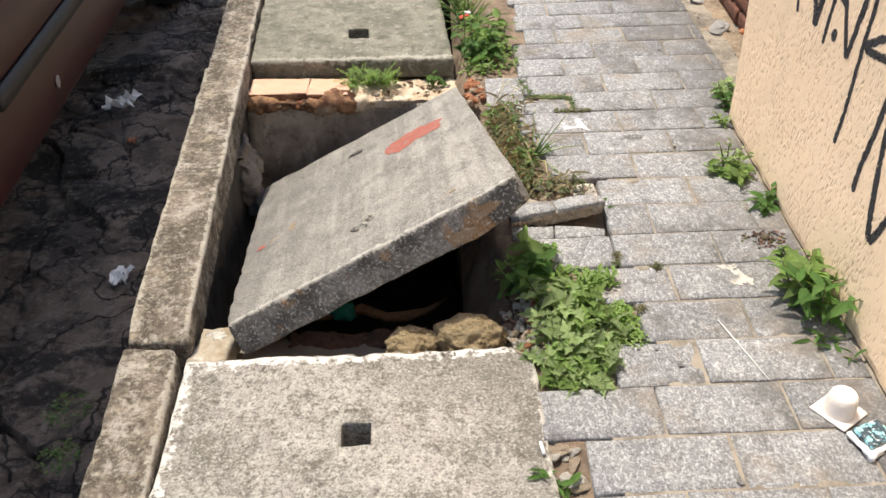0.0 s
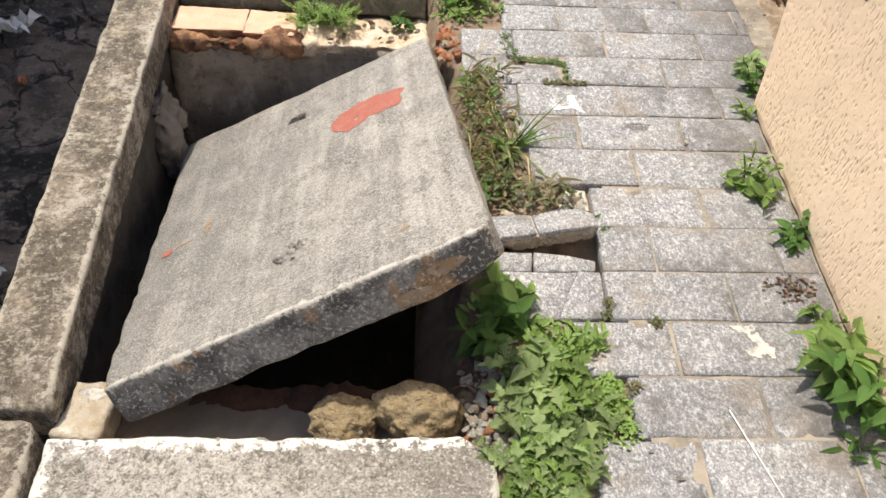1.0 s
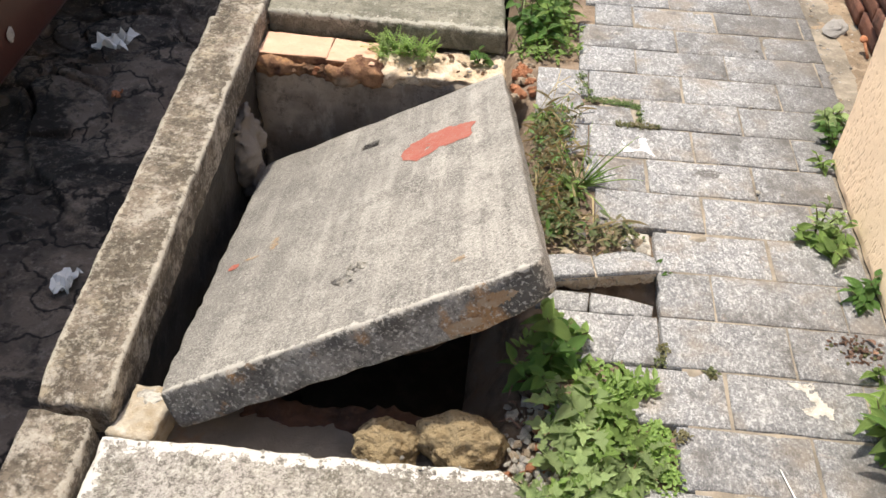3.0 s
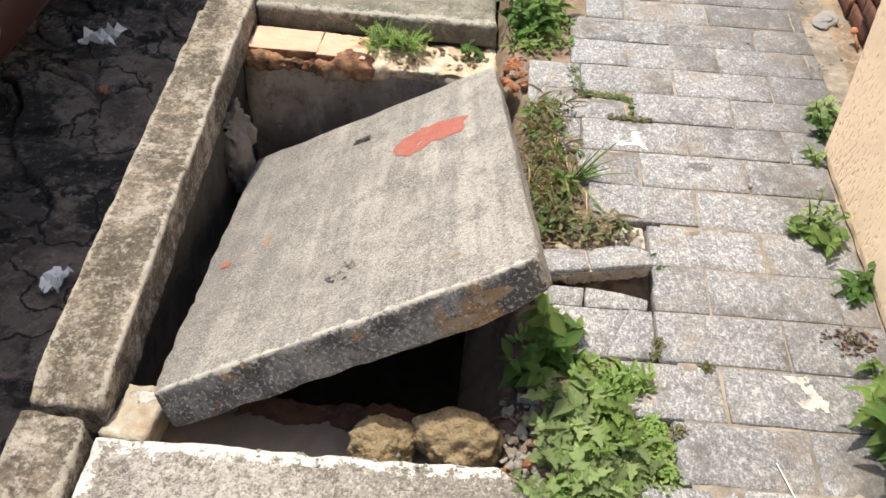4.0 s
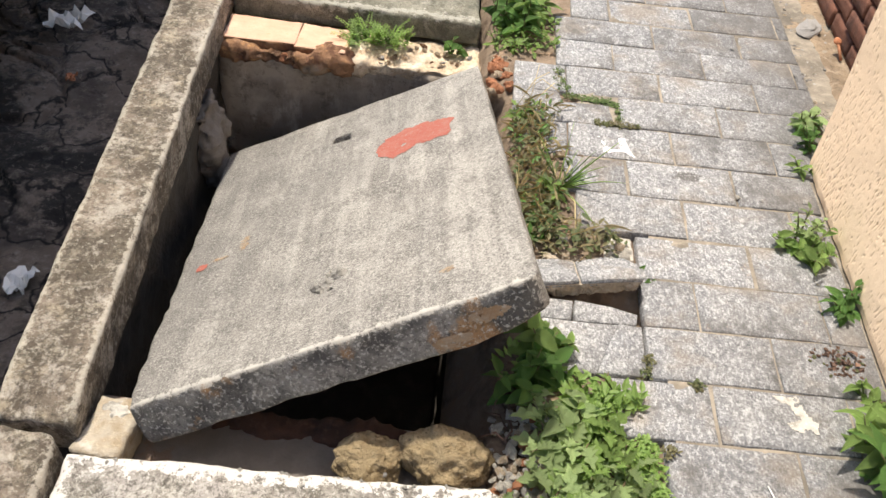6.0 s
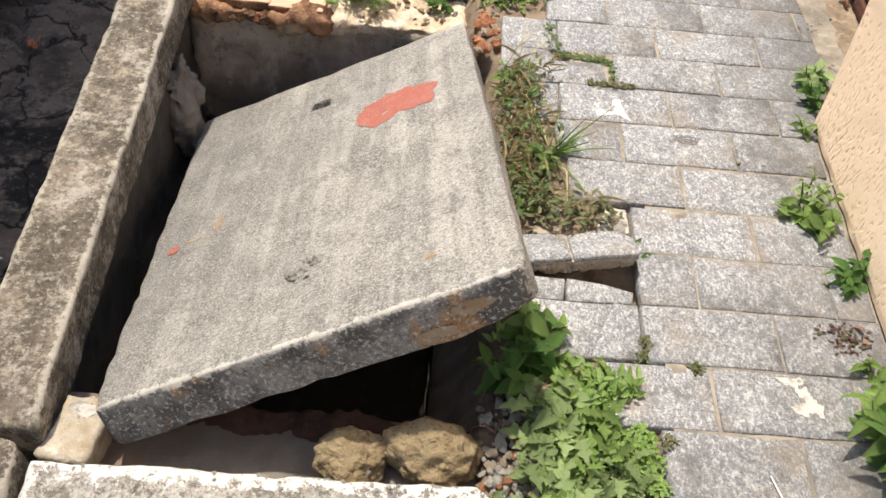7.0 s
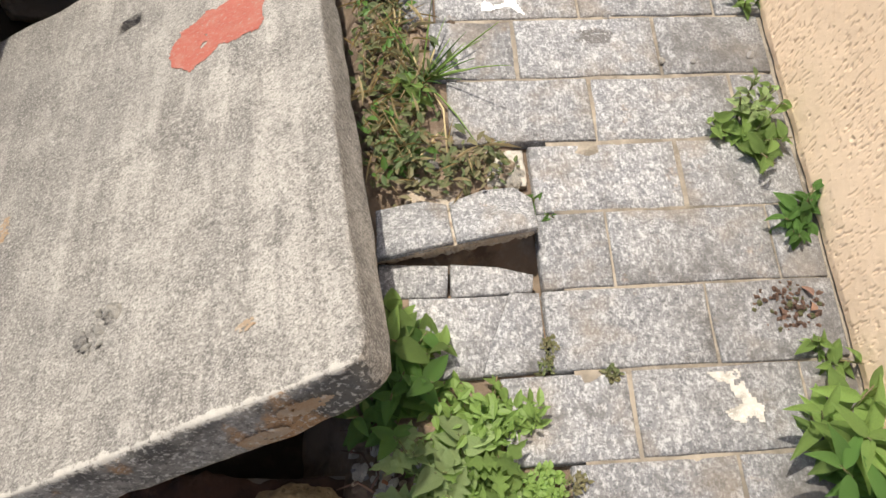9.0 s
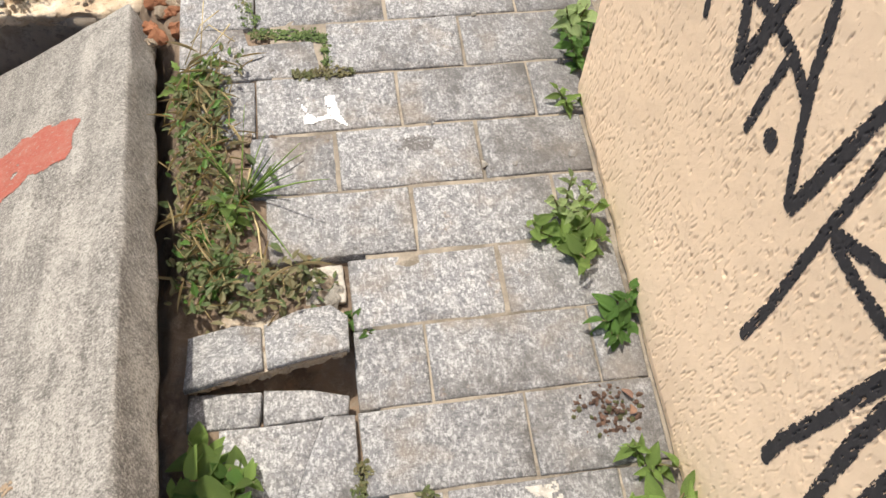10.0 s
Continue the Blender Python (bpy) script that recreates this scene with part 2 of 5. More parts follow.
# deep shade of the pit put into the colour, with almost no gloss
M_PIT_SHADE = surface("pit_shade_tone", (0.085, 0.073, 0.062), [
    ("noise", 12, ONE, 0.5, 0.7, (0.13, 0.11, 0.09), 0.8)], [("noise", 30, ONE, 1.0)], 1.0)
M_PIT_SHADE.node_tree.nodes["Principled BSDF"].inputs["Specular IOR Level"].default_value = 0.04
M_ASPHALT = surface("old_black_asphalt", (0.27, 0.215, 0.172), [
    ("noise", 1.5, ONE, 0.48, 0.55, (0.075, 0.060, 0.050), 0.78),
    ("grain", 5, ONE, 0.50, 0.60, (0.42, 0.34, 0.275), 0.72),
    ("noise", 2.6, (1, 1.6, 1), 0.53, 0.58, (0.022, 0.019, 0.017), 0.9),
    ("grain", 11, ONE, 0.52, 0.60, (0.030, 0.025, 0.021), 0.75),
    ("grain", 40, ONE, 0.54, 0.62, (0.46, 0.39, 0.33), 0.55),
    ("cracks", 3.4, ONE, 0.026, 0.006, (0.010, 0.008, 0.007), 0.92)],
    [("grain", 14, ONE, 1.0)], 0.85, bump_depth=0.045)
M_STUCCO = surface("cream_scratched_stucco", (0.89, 0.672, 0.455), [
    ("noise", 2.4, ONE, 0.42, 0.7, (0.92, 0.71, 0.50), 0.7),
    ("soft", 190, (1, 1, 0.15), 0.70, 0.74, (0.50, 0.33, 0.18), 0.75),
    ("soft", 260, (1, 1, 0.3), 0.71, 0.76, (0.54, 0.36, 0.20), 0.7),
    ("noise", 4, (1, 1, 0.5), 0.60, 0.74, (0.76, 0.58, 0.40), 0.4)],
    [("grain", 140, ONE, 0.30), ("soft", 40, ONE, 0.2)], 0.92, bump_depth=0.003)
M_DIRT = surface("sandy_brown_dirt", (0.33, 0.245, 0.16), [
    ("noise", 5, ONE, 0.44, 0.58, (0.20, 0.145, 0.095), 0.85),
    ("grain", 24, ONE, 0.50, 0.62, (0.44, 0.35, 0.25), 0.7),
    ("noise", 60, ONE, 0.56, 0.66, (0.09, 0.068, 0.048), 0.7)], [("grain", 40, ONE, 1.0)], 0.95, bump_depth=0.008)
M_UNDER = surface("broken_bedding_mortar", (0.46, 0.37, 0.27), [
    ("grain", 18, ONE, 0.48, 0.60, (0.60, 0.54, 0.44), 0.8),
    ("grain", 24, ONE, 0.52, 0.62, (0.13, 0.085, 0.055), 0.85)], [("grain", 40, ONE, 1.0)], 0.95, bump_depth=0.01)
M_SPRAY = surface("black_spray_paint", (0.028, 0.026, 0.028), [
    ("noise", 60, ONE, 0.5, 0.7, (0.045, 0.04, 0.04), 0.7)], [("noise", 120, ONE, 0.25)], 0.85)
M_BRICK = surface("red_clay_brick", (0.165, 0.066, 0.038), [
    ("noise", 12, ONE, 0.45, 0.65, (0.075, 0.034, 0.024), 0.85),
    ("noise", 90, ONE, 0.6, 0.7, (0.32, 0.15, 0.09), 0.6)], [("noise", 100, ONE, 1.0)], 0.9, random_tint=0.15)
M_ORANGE = surface("pale_peach_render", (0.60, 0.365, 0.25), [
    ("noise", 10, ONE, 0.45, 0.7, (0.66, 0.48, 0.345), 0.8),
    ("noise", 40, ONE, 0.60, 0.70, (0.46, 0.26, 0.13), 0.5)], [("noise", 80, ONE, 0.6)], 0.9)
M_CRUMBLE = surface("crumbling_brown_brick", (0.29, 0.16, 0.085), [
    ("noise", 16, ONE, 0.45, 0.58, (0.13, 0.06, 0.035), 0.9),
    ("noise", 24, ONE, 0.58, 0.66, (0.52, 0.28, 0.12), 0.8),
    ("noise", 7, ONE, 0.56, 0.66, (0.40, 0.33, 0.25), 0.7)], [("noise", 40, ONE, 1.0), ("noise", 130, ONE, 0.5)], 0.95, bump_depth=0.012)
M_RUBBLE = surface("pale_broken_mortar", (0.54, 0.42, 0.29), [
    ("noise", 14, ONE, 0.48, 0.62, (0.72, 0.62, 0.48), 0.8),
    ("noise", 24, ONE, 0.56, 0.66, (0.30, 0.18, 0.095), 0.8),
    ("noise", 120, ONE, 0.55, 0.66, (0.20, 0.15, 0.10), 0.5)], [("noise", 70, ONE, 1.0)], 0.95, bump_depth=0.008)
M_BLOCK = surface("tan_broken_block", (0.40, 0.345, 0.265), [
    ("noise", 9, ONE, 0.52, 0.60, (0.66, 0.62, 0.55), 0.7),
    ("noise", 30, ONE, 0.46, 0.62, (0.25, 0.18, 0.095), 0.7),
    ("noise", 120, ONE, 0.52, 0.63, (0.52, 0.45, 0.34), 0.6)], [("noise", 90, ONE, 1.0)], 0.95, bump_depth=0.006)
M_BANK = surface("reddish_brown_earth_wall", (0.44, 0.285, 0.18), [
    ("noise", 9, ONE, 0.44, 0.60, (0.13, 0.082, 0.052), 0.8),
    ("noise", 20, ONE, 0.56, 0.66, (0.38, 0.25, 0.16), 0.7),
    ("noise", 120, ONE, 0.56, 0.66, (0.05, 0.035, 0.025), 0.6)], [("noise", 50, ONE, 1.0)], 0.95, bump_depth=0.012)
# drain concrete darkened to paint in the shade of the kerb gap
M_KERB_GAP_SHADE = surface("shade_dark_drain_wall", (0.055, 0.047, 0.038), [
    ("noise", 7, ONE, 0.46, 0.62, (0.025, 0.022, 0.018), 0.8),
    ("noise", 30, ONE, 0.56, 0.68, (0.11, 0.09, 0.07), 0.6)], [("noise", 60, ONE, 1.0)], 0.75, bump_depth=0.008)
M_BEAM = surface("dark_blotched_concrete", (0.27, 0.238, 0.205), [
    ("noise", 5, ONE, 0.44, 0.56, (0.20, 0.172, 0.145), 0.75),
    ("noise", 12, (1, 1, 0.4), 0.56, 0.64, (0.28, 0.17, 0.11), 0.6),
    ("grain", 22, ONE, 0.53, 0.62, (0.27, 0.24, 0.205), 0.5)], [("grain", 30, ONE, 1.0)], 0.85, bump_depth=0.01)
M_REDSOIL = surface("dark_red_damp_soil", (0.095, 0.048, 0.032), [
    ("noise", 14, ONE, 0.45, 0.60, (0.045, 0.026, 0.019), 0.8),
    ("grain", 30, ONE, 0.54, 0.63, (0.17, 0.10, 0.07), 0.6)], [("grain", 40, ONE, 1.0)], 0.95, bump_depth=0.01)
M_ROCK = surface("ochre_earth_lump", (0.315, 0.24, 0.135), [
    ("noise", 20, ONE, 0.46, 0.60, (0.20, 0.14, 0.068), 0.7),
    ("noise", 70, ONE, 0.52, 0.62, (0.40, 0.31, 0.18), 0.7),
    ("noise", 110, ONE, 0.56, 0.64, (0.10, 0.072, 0.036), 0.7)],
    [("noise", 45, ONE, 1.0), ("noise", 120, ONE, 0.8)], 0.95, bump_depth=0.014)
M_STONE = surface("grey_pebble", (0.36, 0.34, 0.315), [
    ("noise", 30, ONE, 0.5, 0.7, (0.19, 0.17, 0.15), 0.8)], [("noise", 150, ONE, 0.8)], 0.85, random_tint=0.4)
M_RED = surface("red_spray_paint_on_concrete", (0.315, 0.088, 0.060), [
    ("noise", 30, ONE, 0.48, 0.64, (0.33, 0.13, 0.095), 0.8),
    ("noise", 130, ONE, 0.55, 0.66, (0.30, 0.23, 0.19), 0.7)], [("noise", 160, ONE, 0.6)], 0.75)
M_WHITEPAINT = surface("splashed_white_paint", (0.80, 0.78, 0.74), [
    ("noise", 60, ONE, 0.58, 0.7, (0.55, 0.53, 0.50), 0.6)], [("noise", 120, ONE, 0.6)], 0.7)
M_RUST = surface("rusty_orange_stain", (0.30, 0.225, 0.150), [
    ("noise", 40, ONE, 0.47, 0.60, (0.27, 0.165, 0.085), 0.7),
    ("noise", 85, ONE, 0.54, 0.63, (0.40, 0.36, 0.30), 0.8)], [("noise", 120, ONE, 0.8)], 0.95)

# ---- builders ----


def mesh_of(name, verts, faces, smooth=False):
    me = bpy.data.meshes.new(name)
    me.from_pydata([tuple(v) for v in verts], [], faces)
    if smooth:
        me.polygons.foreach_set("use_smooth", [True] * len(me.polygons))
    me.update()
    return me


def part(name, data, material, parent=None, label=""):
    """Links a mesh or a bmesh as one mesh object, under a thing or a part."""
    if isinstance(data, bmesh.types.BMesh):
        me = bpy.data.meshes.new(name)
        data.to_mesh(me)
        data.free()
        data = me
    ob = new(name, data)
    if material is not None and not data.materials:
        for m in (material if isinstance(material, (list, tuple)) else [material]):
            data.materials.append(m)
    ob.parent = parent
    return tagged(ob, label)


def empty(name, m=None):
    ob = new(name)
    ob.empty_display_size = 0.1
    if m is not None:
        ob.matrix_world = m
    return ob


def fbm(p, octaves=4):
    return noise.fractal(Vector(p), 1.0, 2.0, octaves)


def steps(a, b, step, cuts=()):
    """Even coordinates from a to b, with the cuts among them."""
    n = max(1, round((b - a) / step))
    c = [a + (b - a) * i / n for i in range(n + 1)]
    for q in cuts:
        i = min(range(1, len(c) - 1), key=lambda k: abs(c[k] - q))
        c[i] = q
    return sorted(c)


def rough_block(size, step, radius, rough, seed, holes=(), shape=None, fine=0.35):
    """A block from (0,0,-h) to (w,l,0) with worn, rounded, uneven edges; holes: (x0, y0, x1, y1) that go through. Slot 1: the sides."""
    w, l, h = size
    xs = steps(0, w, step, [q for a in holes for q in (a[0], a[2])])
    ys = steps(0, l, step, [q for a in holes for q in (a[1], a[3])])
    zs = steps(-h, 0, step)
    ids, verts, faces, slots = {}, [], [], []

    def vid(x, y, z):
        k = (round(x, 5), round(y, 5), round(z, 5))
        if k not in ids:
            ids[k] = len(verts)
            verts.append(k)
        return ids[k]

    def quad(a, b, c, d, slot):
        faces.append((vid(*a), vid(*b), vid(*c), vid(*d)))
        slots.append(slot)

    def inside(x, y):
        return any(a[0] < x < a[2] and a[1] < y < a[3] for a in holes)

    for i in range(len(xs) - 1):
        for j in range(len(ys) - 1):
            x0, x1, y0, y1 = xs[i], xs[i + 1], ys[j], ys[j + 1]
            if inside((x0 + x1) / 2, (y0 + y1) / 2):
                continue
            quad((x0, y0, 0), (x1, y0, 0), (x1, y1, 0), (x0, y1, 0), 0)
            quad((x0, y1, -h), (x1, y1, -h), (x1, y0, -h), (x0, y0, -h), 1)
    for k in range(len(zs) - 1):
        z0, z1 = zs[k], zs[k + 1]
        for i in range(len(xs) - 1):
            x0, x1 = xs[i], xs[i + 1]
            quad((x0, 0, z0), (x1, 0, z0), (x1, 0, z1), (x0, 0, z1), 1)
            quad((x1, l, z0), (x0, l, z0), (x0, l, z1), (x1, l, z1), 1)
        for j in range(len(ys) - 1):
            y0, y1 = ys[j], ys[j + 1]
            quad((w, y0, z0), (w, y1, z0), (w, y1, z1), (w, y0, z1), 1)
            quad((0, y1, z0), (0, y0, z0), (0, y0, z1), (0, y1, z1), 1)
        for a in holes:
            hx, hy = [x for x in xs if a[0] <= x <= a[2]], [y for y in ys if a[1] <= y <= a[3]]
            for x0, x1 in zip(hx, hx[1:]):
                quad((x1, a[1], z0), (x0, a[1], z0), (x0, a[1], z1), (x1, a[1], z1), 0)
                quad((x0, a[3], z0), (x1, a[3], z0), (x1, a[3], z1), (x0, a[3], z1), 0)
            for y0, y1 in zip(hy, hy[1:]):
                quad((a[0], y0, z0), (a[0], y1, z0), (a[0], y1, z1), (a[0], y0, z1), 1)
                quad((a[2], y1, z0), (a[2], y0, z0), (a[2], y0, z1), (a[2], y1, z1), 1)
    out = []
    s = Vector((seed * 7.3, seed * 3.1, seed * 1.7))
    for x, y, z in verts:
        p = Vector((x, y, z))
        e = abs(noise.noise(p * 14 + s))
        r = radius * (0.6 + 1.6 * e * e * 2)
        q = Vector((min(max(x, r), w - r), min(max(y, r), l - r), min(max(z, -h + r), -r)))
        d = p - q
        if d.length > 1e-6:
            d.normalize()
            p = q + d * r
        else:
            d = Vector((0, 0, 1))
        p += d * rough * (fbm(p * 9 + s) * 0.9 + noise.noise(p * 60 + s) * fine)
        if shape:
            p = shape(p)
        out.append(p)
    me = mesh_of("block", out, faces, True)
    me.polygons.foreach_set("material_index", slots)
    return me


def sheet(x0, x1, y0, y1, step, height):
    """An uneven grid; height(x, y) gives z, or None for a gap."""
    xs, ys = steps(x0, x1, step), steps(y0, y1, step)
    ids, verts, faces = {}, [], []
    for i, x in enumerate(xs):
        for j, y in enumerate(ys):
            z = height(x, y)
            if z is not None:
                ids[i, j] = len(verts)
                verts.append((x, y, z))
    for i in range(len(xs) - 1):
        for j in range(len(ys) - 1):
            k = [(i, j), (i + 1, j), (i + 1, j + 1), (i, j + 1)]
            if all(q in ids for q in k):
                faces.append([ids[q] for q in k])
    return mesh_of("sheet", verts, faces, True)


def blot(outline, step, thick, seed, to_world, ragged=0.35, gaps=0.62):
    """A patch of paint: small cells inside an outline in the plane, ragged at the rim, with gaps; to_world(a, b, h)."""
    n = len(outline)
    xs, ys = [p[0] for p in outline], [p[1] for p in outline]
    s = Vector((seed * 3.7, seed * 9.1, 0))
    ids, verts, faces = {}, [], []

    def inside(x, y):
        c = False
        for i in range(n):
            (ax, ay), (bx, by) = outline[i], outline[i - 1]
            if (ay > y) != (by > y) and x < (bx - ax) * (y - ay) / (by - ay) + ax:
                c = not c
        return c

    def rim(x, y):
        best = 9
        for i in range(n):
            a, b = Vector(outline[i]), Vector(outline[i - 1])
            t = max(0, min(1, (Vector((x, y)) - a).dot(b - a) / max((b - a).length_squared, 1e-9)))
            best = min(best, (a + (b - a) * t - Vector((x, y))).length)
        return best

    size = min(max(xs) - min(xs), max(ys) - min(ys))

    def vid(i, j):
        if (i, j) not in ids:
            x, y = x0 + i * step, y0 + j * step
            jx, jy = noise.noise(Vector((x, y, 1)) / step * 0.7) * step * 0.4, noise.noise(Vector((x, y, 5)) / step * 0.7) * step * 0.4
            ids[i, j] = len(verts)
            verts.append(to_world(x + jx, y + jy, thick))
        return ids[i, j]

    x0, y0 = min(xs), min(ys)
    for i in range(int((max(xs) - x0) / step) + 1):
        for j in range(int((max(ys) - y0) / step) + 1):
            x, y = x0 + (i + 0.5) * step, y0 + (j + 0.5) * step
            if not inside(x, y):
                continue
            d = rim(x, y) / (size * ragged)
            q = 0.5 + 0.5 * fbm(Vector((x, y, 0)) / size * 5 + s)
            if d < 0.55 * q or q > gaps + 0.25 * noise.noise(Vector((x, y, 3)) / size * 2 + s) + 0.12:
                continue
            faces.append((vid(i, j), vid(i + 1, j), vid(i + 1, j + 1), vid(i, j + 1)))
    return mesh_of("paint_patch", verts, faces)


def tube(points, radii, sides=6):
    """A bent tapering round bar."""
    pts = [Vector(p) for p in points]
    verts, faces = [], []
    for i, p in enumerate(pts):
        d = (pts[min(i + 1, len(pts) - 1)] - pts[max(i - 1, 0)]).normalized()
        a = d.orthogonal().normalized()
        b = d.cross(a)
        r = radii[i] if isinstance(radii, (list, tuple)) else radii
        for k in range(sides):
            t = 2 * math.pi * k / sides
            verts.append(p + (a * math.cos(t) + b * math.sin(t)) * r)
    for i in range(len(pts) - 1):
        for k in range(sides):
            faces.append((i * sides + k, i * sides + (k + 1) % sides, (i + 1) * sides + (k + 1) % sides, (i + 1) * sides + k))
    faces.append(tuple(range(sides))[::-1])
    faces.append(tuple((len(pts) - 1) * sides + k for k in range(sides)))
    return mesh_of("tube", verts, faces, True)


def lump(size, seed, subdivisions=3, rough=0.22):
    """An uneven stone about its own centre."""
    bm = bmesh.new()
    bmesh.ops.create_icosphere(bm, subdivisions=subdivisions, radius=0.5)
    s = Vector((seed * 5.3, seed * 2.9, seed))
    for v in bm.verts:
        k = 1 + rough * 1.6 * noise.noise(v.co * 2.2 + s) + rough * 0.9 * fbm(v.co * 5 + s)
        v.co = Vector((v.co.x * size[0], v.co.y * size[1], v.co.z * size[2])) * k
    for f in bm.faces:
        f.smooth = subdivisions > 2
    return bm


# ---- the large structure ----


def kerb_in(y):
    """The kerb's inner edge."""
    return -1.1795 - 0.079 * y


# the ground reaches the horizon; the drain's trench is cut out of it
g0, g1 = -1.30, -0.34
gv = [(-300, -300), (300, -300), (300, 300), (-300, 300), (g0, -2.1), (g1, -2.1), (g1, 2.3), (g0, 2.3)]
ground = part("ground", mesh_of("ground", [(x, y, -0.17) for x, y in gv],
              [(0, 1, 5, 4), (1, 2, 6, 5), (2, 3, 7, 6), (3, 0, 4, 7)]), M_ASPHALT)
tagged(ground, "dusty grey open ground around the street", "ground", kind="structure")


def road_height(x, y):
    p = Vector((x, y, 0))
    warp = Vector((noise.noise(p * 5), noise.noise(p * 5 + Vector((9, 2, 0))), 0)) * 0.10
    d = noise.voronoi((p + warp) * 3.6)[0]
    crack = max(0.0, 1 - (d[1] - d[0]) / 0.075) ** 0.6
    keep = max(0.0, min(1.0, 0.62 + 2.4 * noise.noise(p * 1.7 + Vector((4, 4, 0)))))
    z = -0.135 + 0.022 * fbm(p * 2.1) + 0.011 * fbm(p * 9) + 0.004 * noise.noise(p * 45)
    broken = fbm(p * 1.5 + Vector((3.3, 1.2, 0)), 3)
    if broken > 0.12:
        z -= 0.024 * min(1.0, (broken - 0.12) * 28)
    z -= crack * keep * 0.040
    return z


road = part("road", sheet(-2.6, -1.29, -1.5, 2.6, 0.0085, road_height), M_ASPHALT)
tagged(road, "cracked black asphalt road with damp patches and loose crust", "road", kind="structure")

# drain: floor, side walls, end beams
drain = tagged(empty("drain_channel"), "dark open concrete storm drain under the slabs", "drain", kind="structure")


def wall_shape(x, y, z, w, l, h, seed, mat_, name="drain_wall"):
    me = rough_block((w, l, h), 0.03, 0.008, 0.012, seed)
    me.transform(Matrix.Translation((x, y, z)))
    return part(name, me, [mat_, mat_], drain)


def skew(me, lean=0.076):
    for v in me.vertices:
        v.co.x -= lean * v.co.y
    return me


# wall below the kerb; its near-black colour holds the gap's shade
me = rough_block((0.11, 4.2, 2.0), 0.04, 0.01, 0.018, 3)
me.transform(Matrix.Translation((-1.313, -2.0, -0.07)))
part("drain_wall", skew(me), [M_KERB_GAP_SHADE, M_KERB_GAP_SHADE], drain)
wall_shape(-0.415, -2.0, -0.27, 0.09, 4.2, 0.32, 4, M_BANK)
# lower wall coloured dark in place of shade, so no sunlit streak shows
wall_shape(-0.418, -2.0, -0.57, 0.09, 4.2, 1.56, 7, M_PIT_SHADE)
# unseen end walls, added only to keep sunlight out of the trench
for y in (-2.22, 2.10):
    wall_shape(-1.62, y, -0.092, 1.42, 0.22, 2.05, 8, M_PIT_SHADE)
# floor set deep and toned dark to stand for the pit's shade
part("drain_floor", sheet(-1.6, -0.20, -2.2, 2.4, 0.05, lambda x, y: -2.10 + 0.03 * fbm((x * 4, y * 4, 0))), M_PIT_SHADE, drain)
wall_shape(-1.27, 0.765, -0.115, 0.90, 0.30, 0.42, 5, M_DRAIN, "end_beam")
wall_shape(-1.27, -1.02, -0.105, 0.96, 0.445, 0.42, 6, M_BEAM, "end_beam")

for y0, y1 in ((-2.0, -0.79), (0.95, 2.18)):
    part("joint_dirt", sheet(-1.40, -1.03, y0, y1, 0.02, lambda x, y: (-0.05 + 0.012 * fbm((x * 25, y * 25, 1))) if abs(x - kerb_in(y) - 0.02) < 0.06 else None), M_BANK, drain)

# pavement: bed, and a paver per piece further down
pavement = tagged(empty("pavement"), "narrow pavement of grey granite pavers, broken along the drain", "pavement", kind="structure")


def bed_height(x, y):
    e = 0.03 if -0.95 < y < 0.02 else -0.14
    if x < e:
        return None
    if x > 0.56 and y < 0.0:
        return None
    return -0.0026 - (0.006 if x > 0.505 and y < 0.35 else 0.0) + 0.0022 * noise.noise(Vector((x * 30, y * 30, 0)))


part("mortar_bed", sheet(-0.36, 0.95, -2.0, 3.2, 0.02, bed_height), M_MORTAR, pavement)

# stucco wall
stucco = tagged(empty("wall_stucco"), "cream scratched stucco house wall with black spray strokes", "wall", kind="structure")
WALL_X, LEAN = 0.519, 0.052


def wall_face(y, z):
    p = Vector((0, y, z))
    foot = 0.005 * max(0.0, 1 - z / 0.02) if z < 0.02 else 0
    # trowel scratches: short slanted grooves
    g = 0.0
    clump = 0.20 * noise.noise(Vector((y * 7, z * 7, 2)))
    for sc, off in ((1.0, 0), (1.3, 7)):
        side = y + 0.10 * z + 0.006 * noise.noise(Vector((y * 20, z * 20, off)))
        n = noise.noise(Vector((z * 40 * sc, side * 300 * sc, off)))
        g += min(0.0024, max(0.0, n - 0.49 + clump) * 0.05)
    return WALL_X + LEAN * z + 0.003 * fbm(p * 3) - 0.0004 * noise.noise(p * 45) + g + foot * (1 + noise.noise(Vector((y * 18, 0, 0)))) * 0.6


ys, zs = steps(-1.0, 0.36, 0.0018), steps(0.0, 0.95, 0.0030)
relief = [[wall_face(y, z) for y in ys] for z in zs]


def on_plaster(y, z):
    """The face of the plaster as it is meshed, at a place on the wall."""
    fy = min(max((y - ys[0]) / (ys[1] - ys[0]), 0), len(ys) - 1.001)
    fz = min(max((z - zs[0]) / (zs[1] - zs[0]), 0), len(zs) - 1.001)
    i, j = int(fy), int(fz)
    a, b = fy - i, fz - j
    return (relief[j][i] * (1 - a) + relief[j][i + 1] * a) * (1 - b) + (relief[j + 1][i] * (1 - a) + relief[j + 1][i + 1] * a) * b


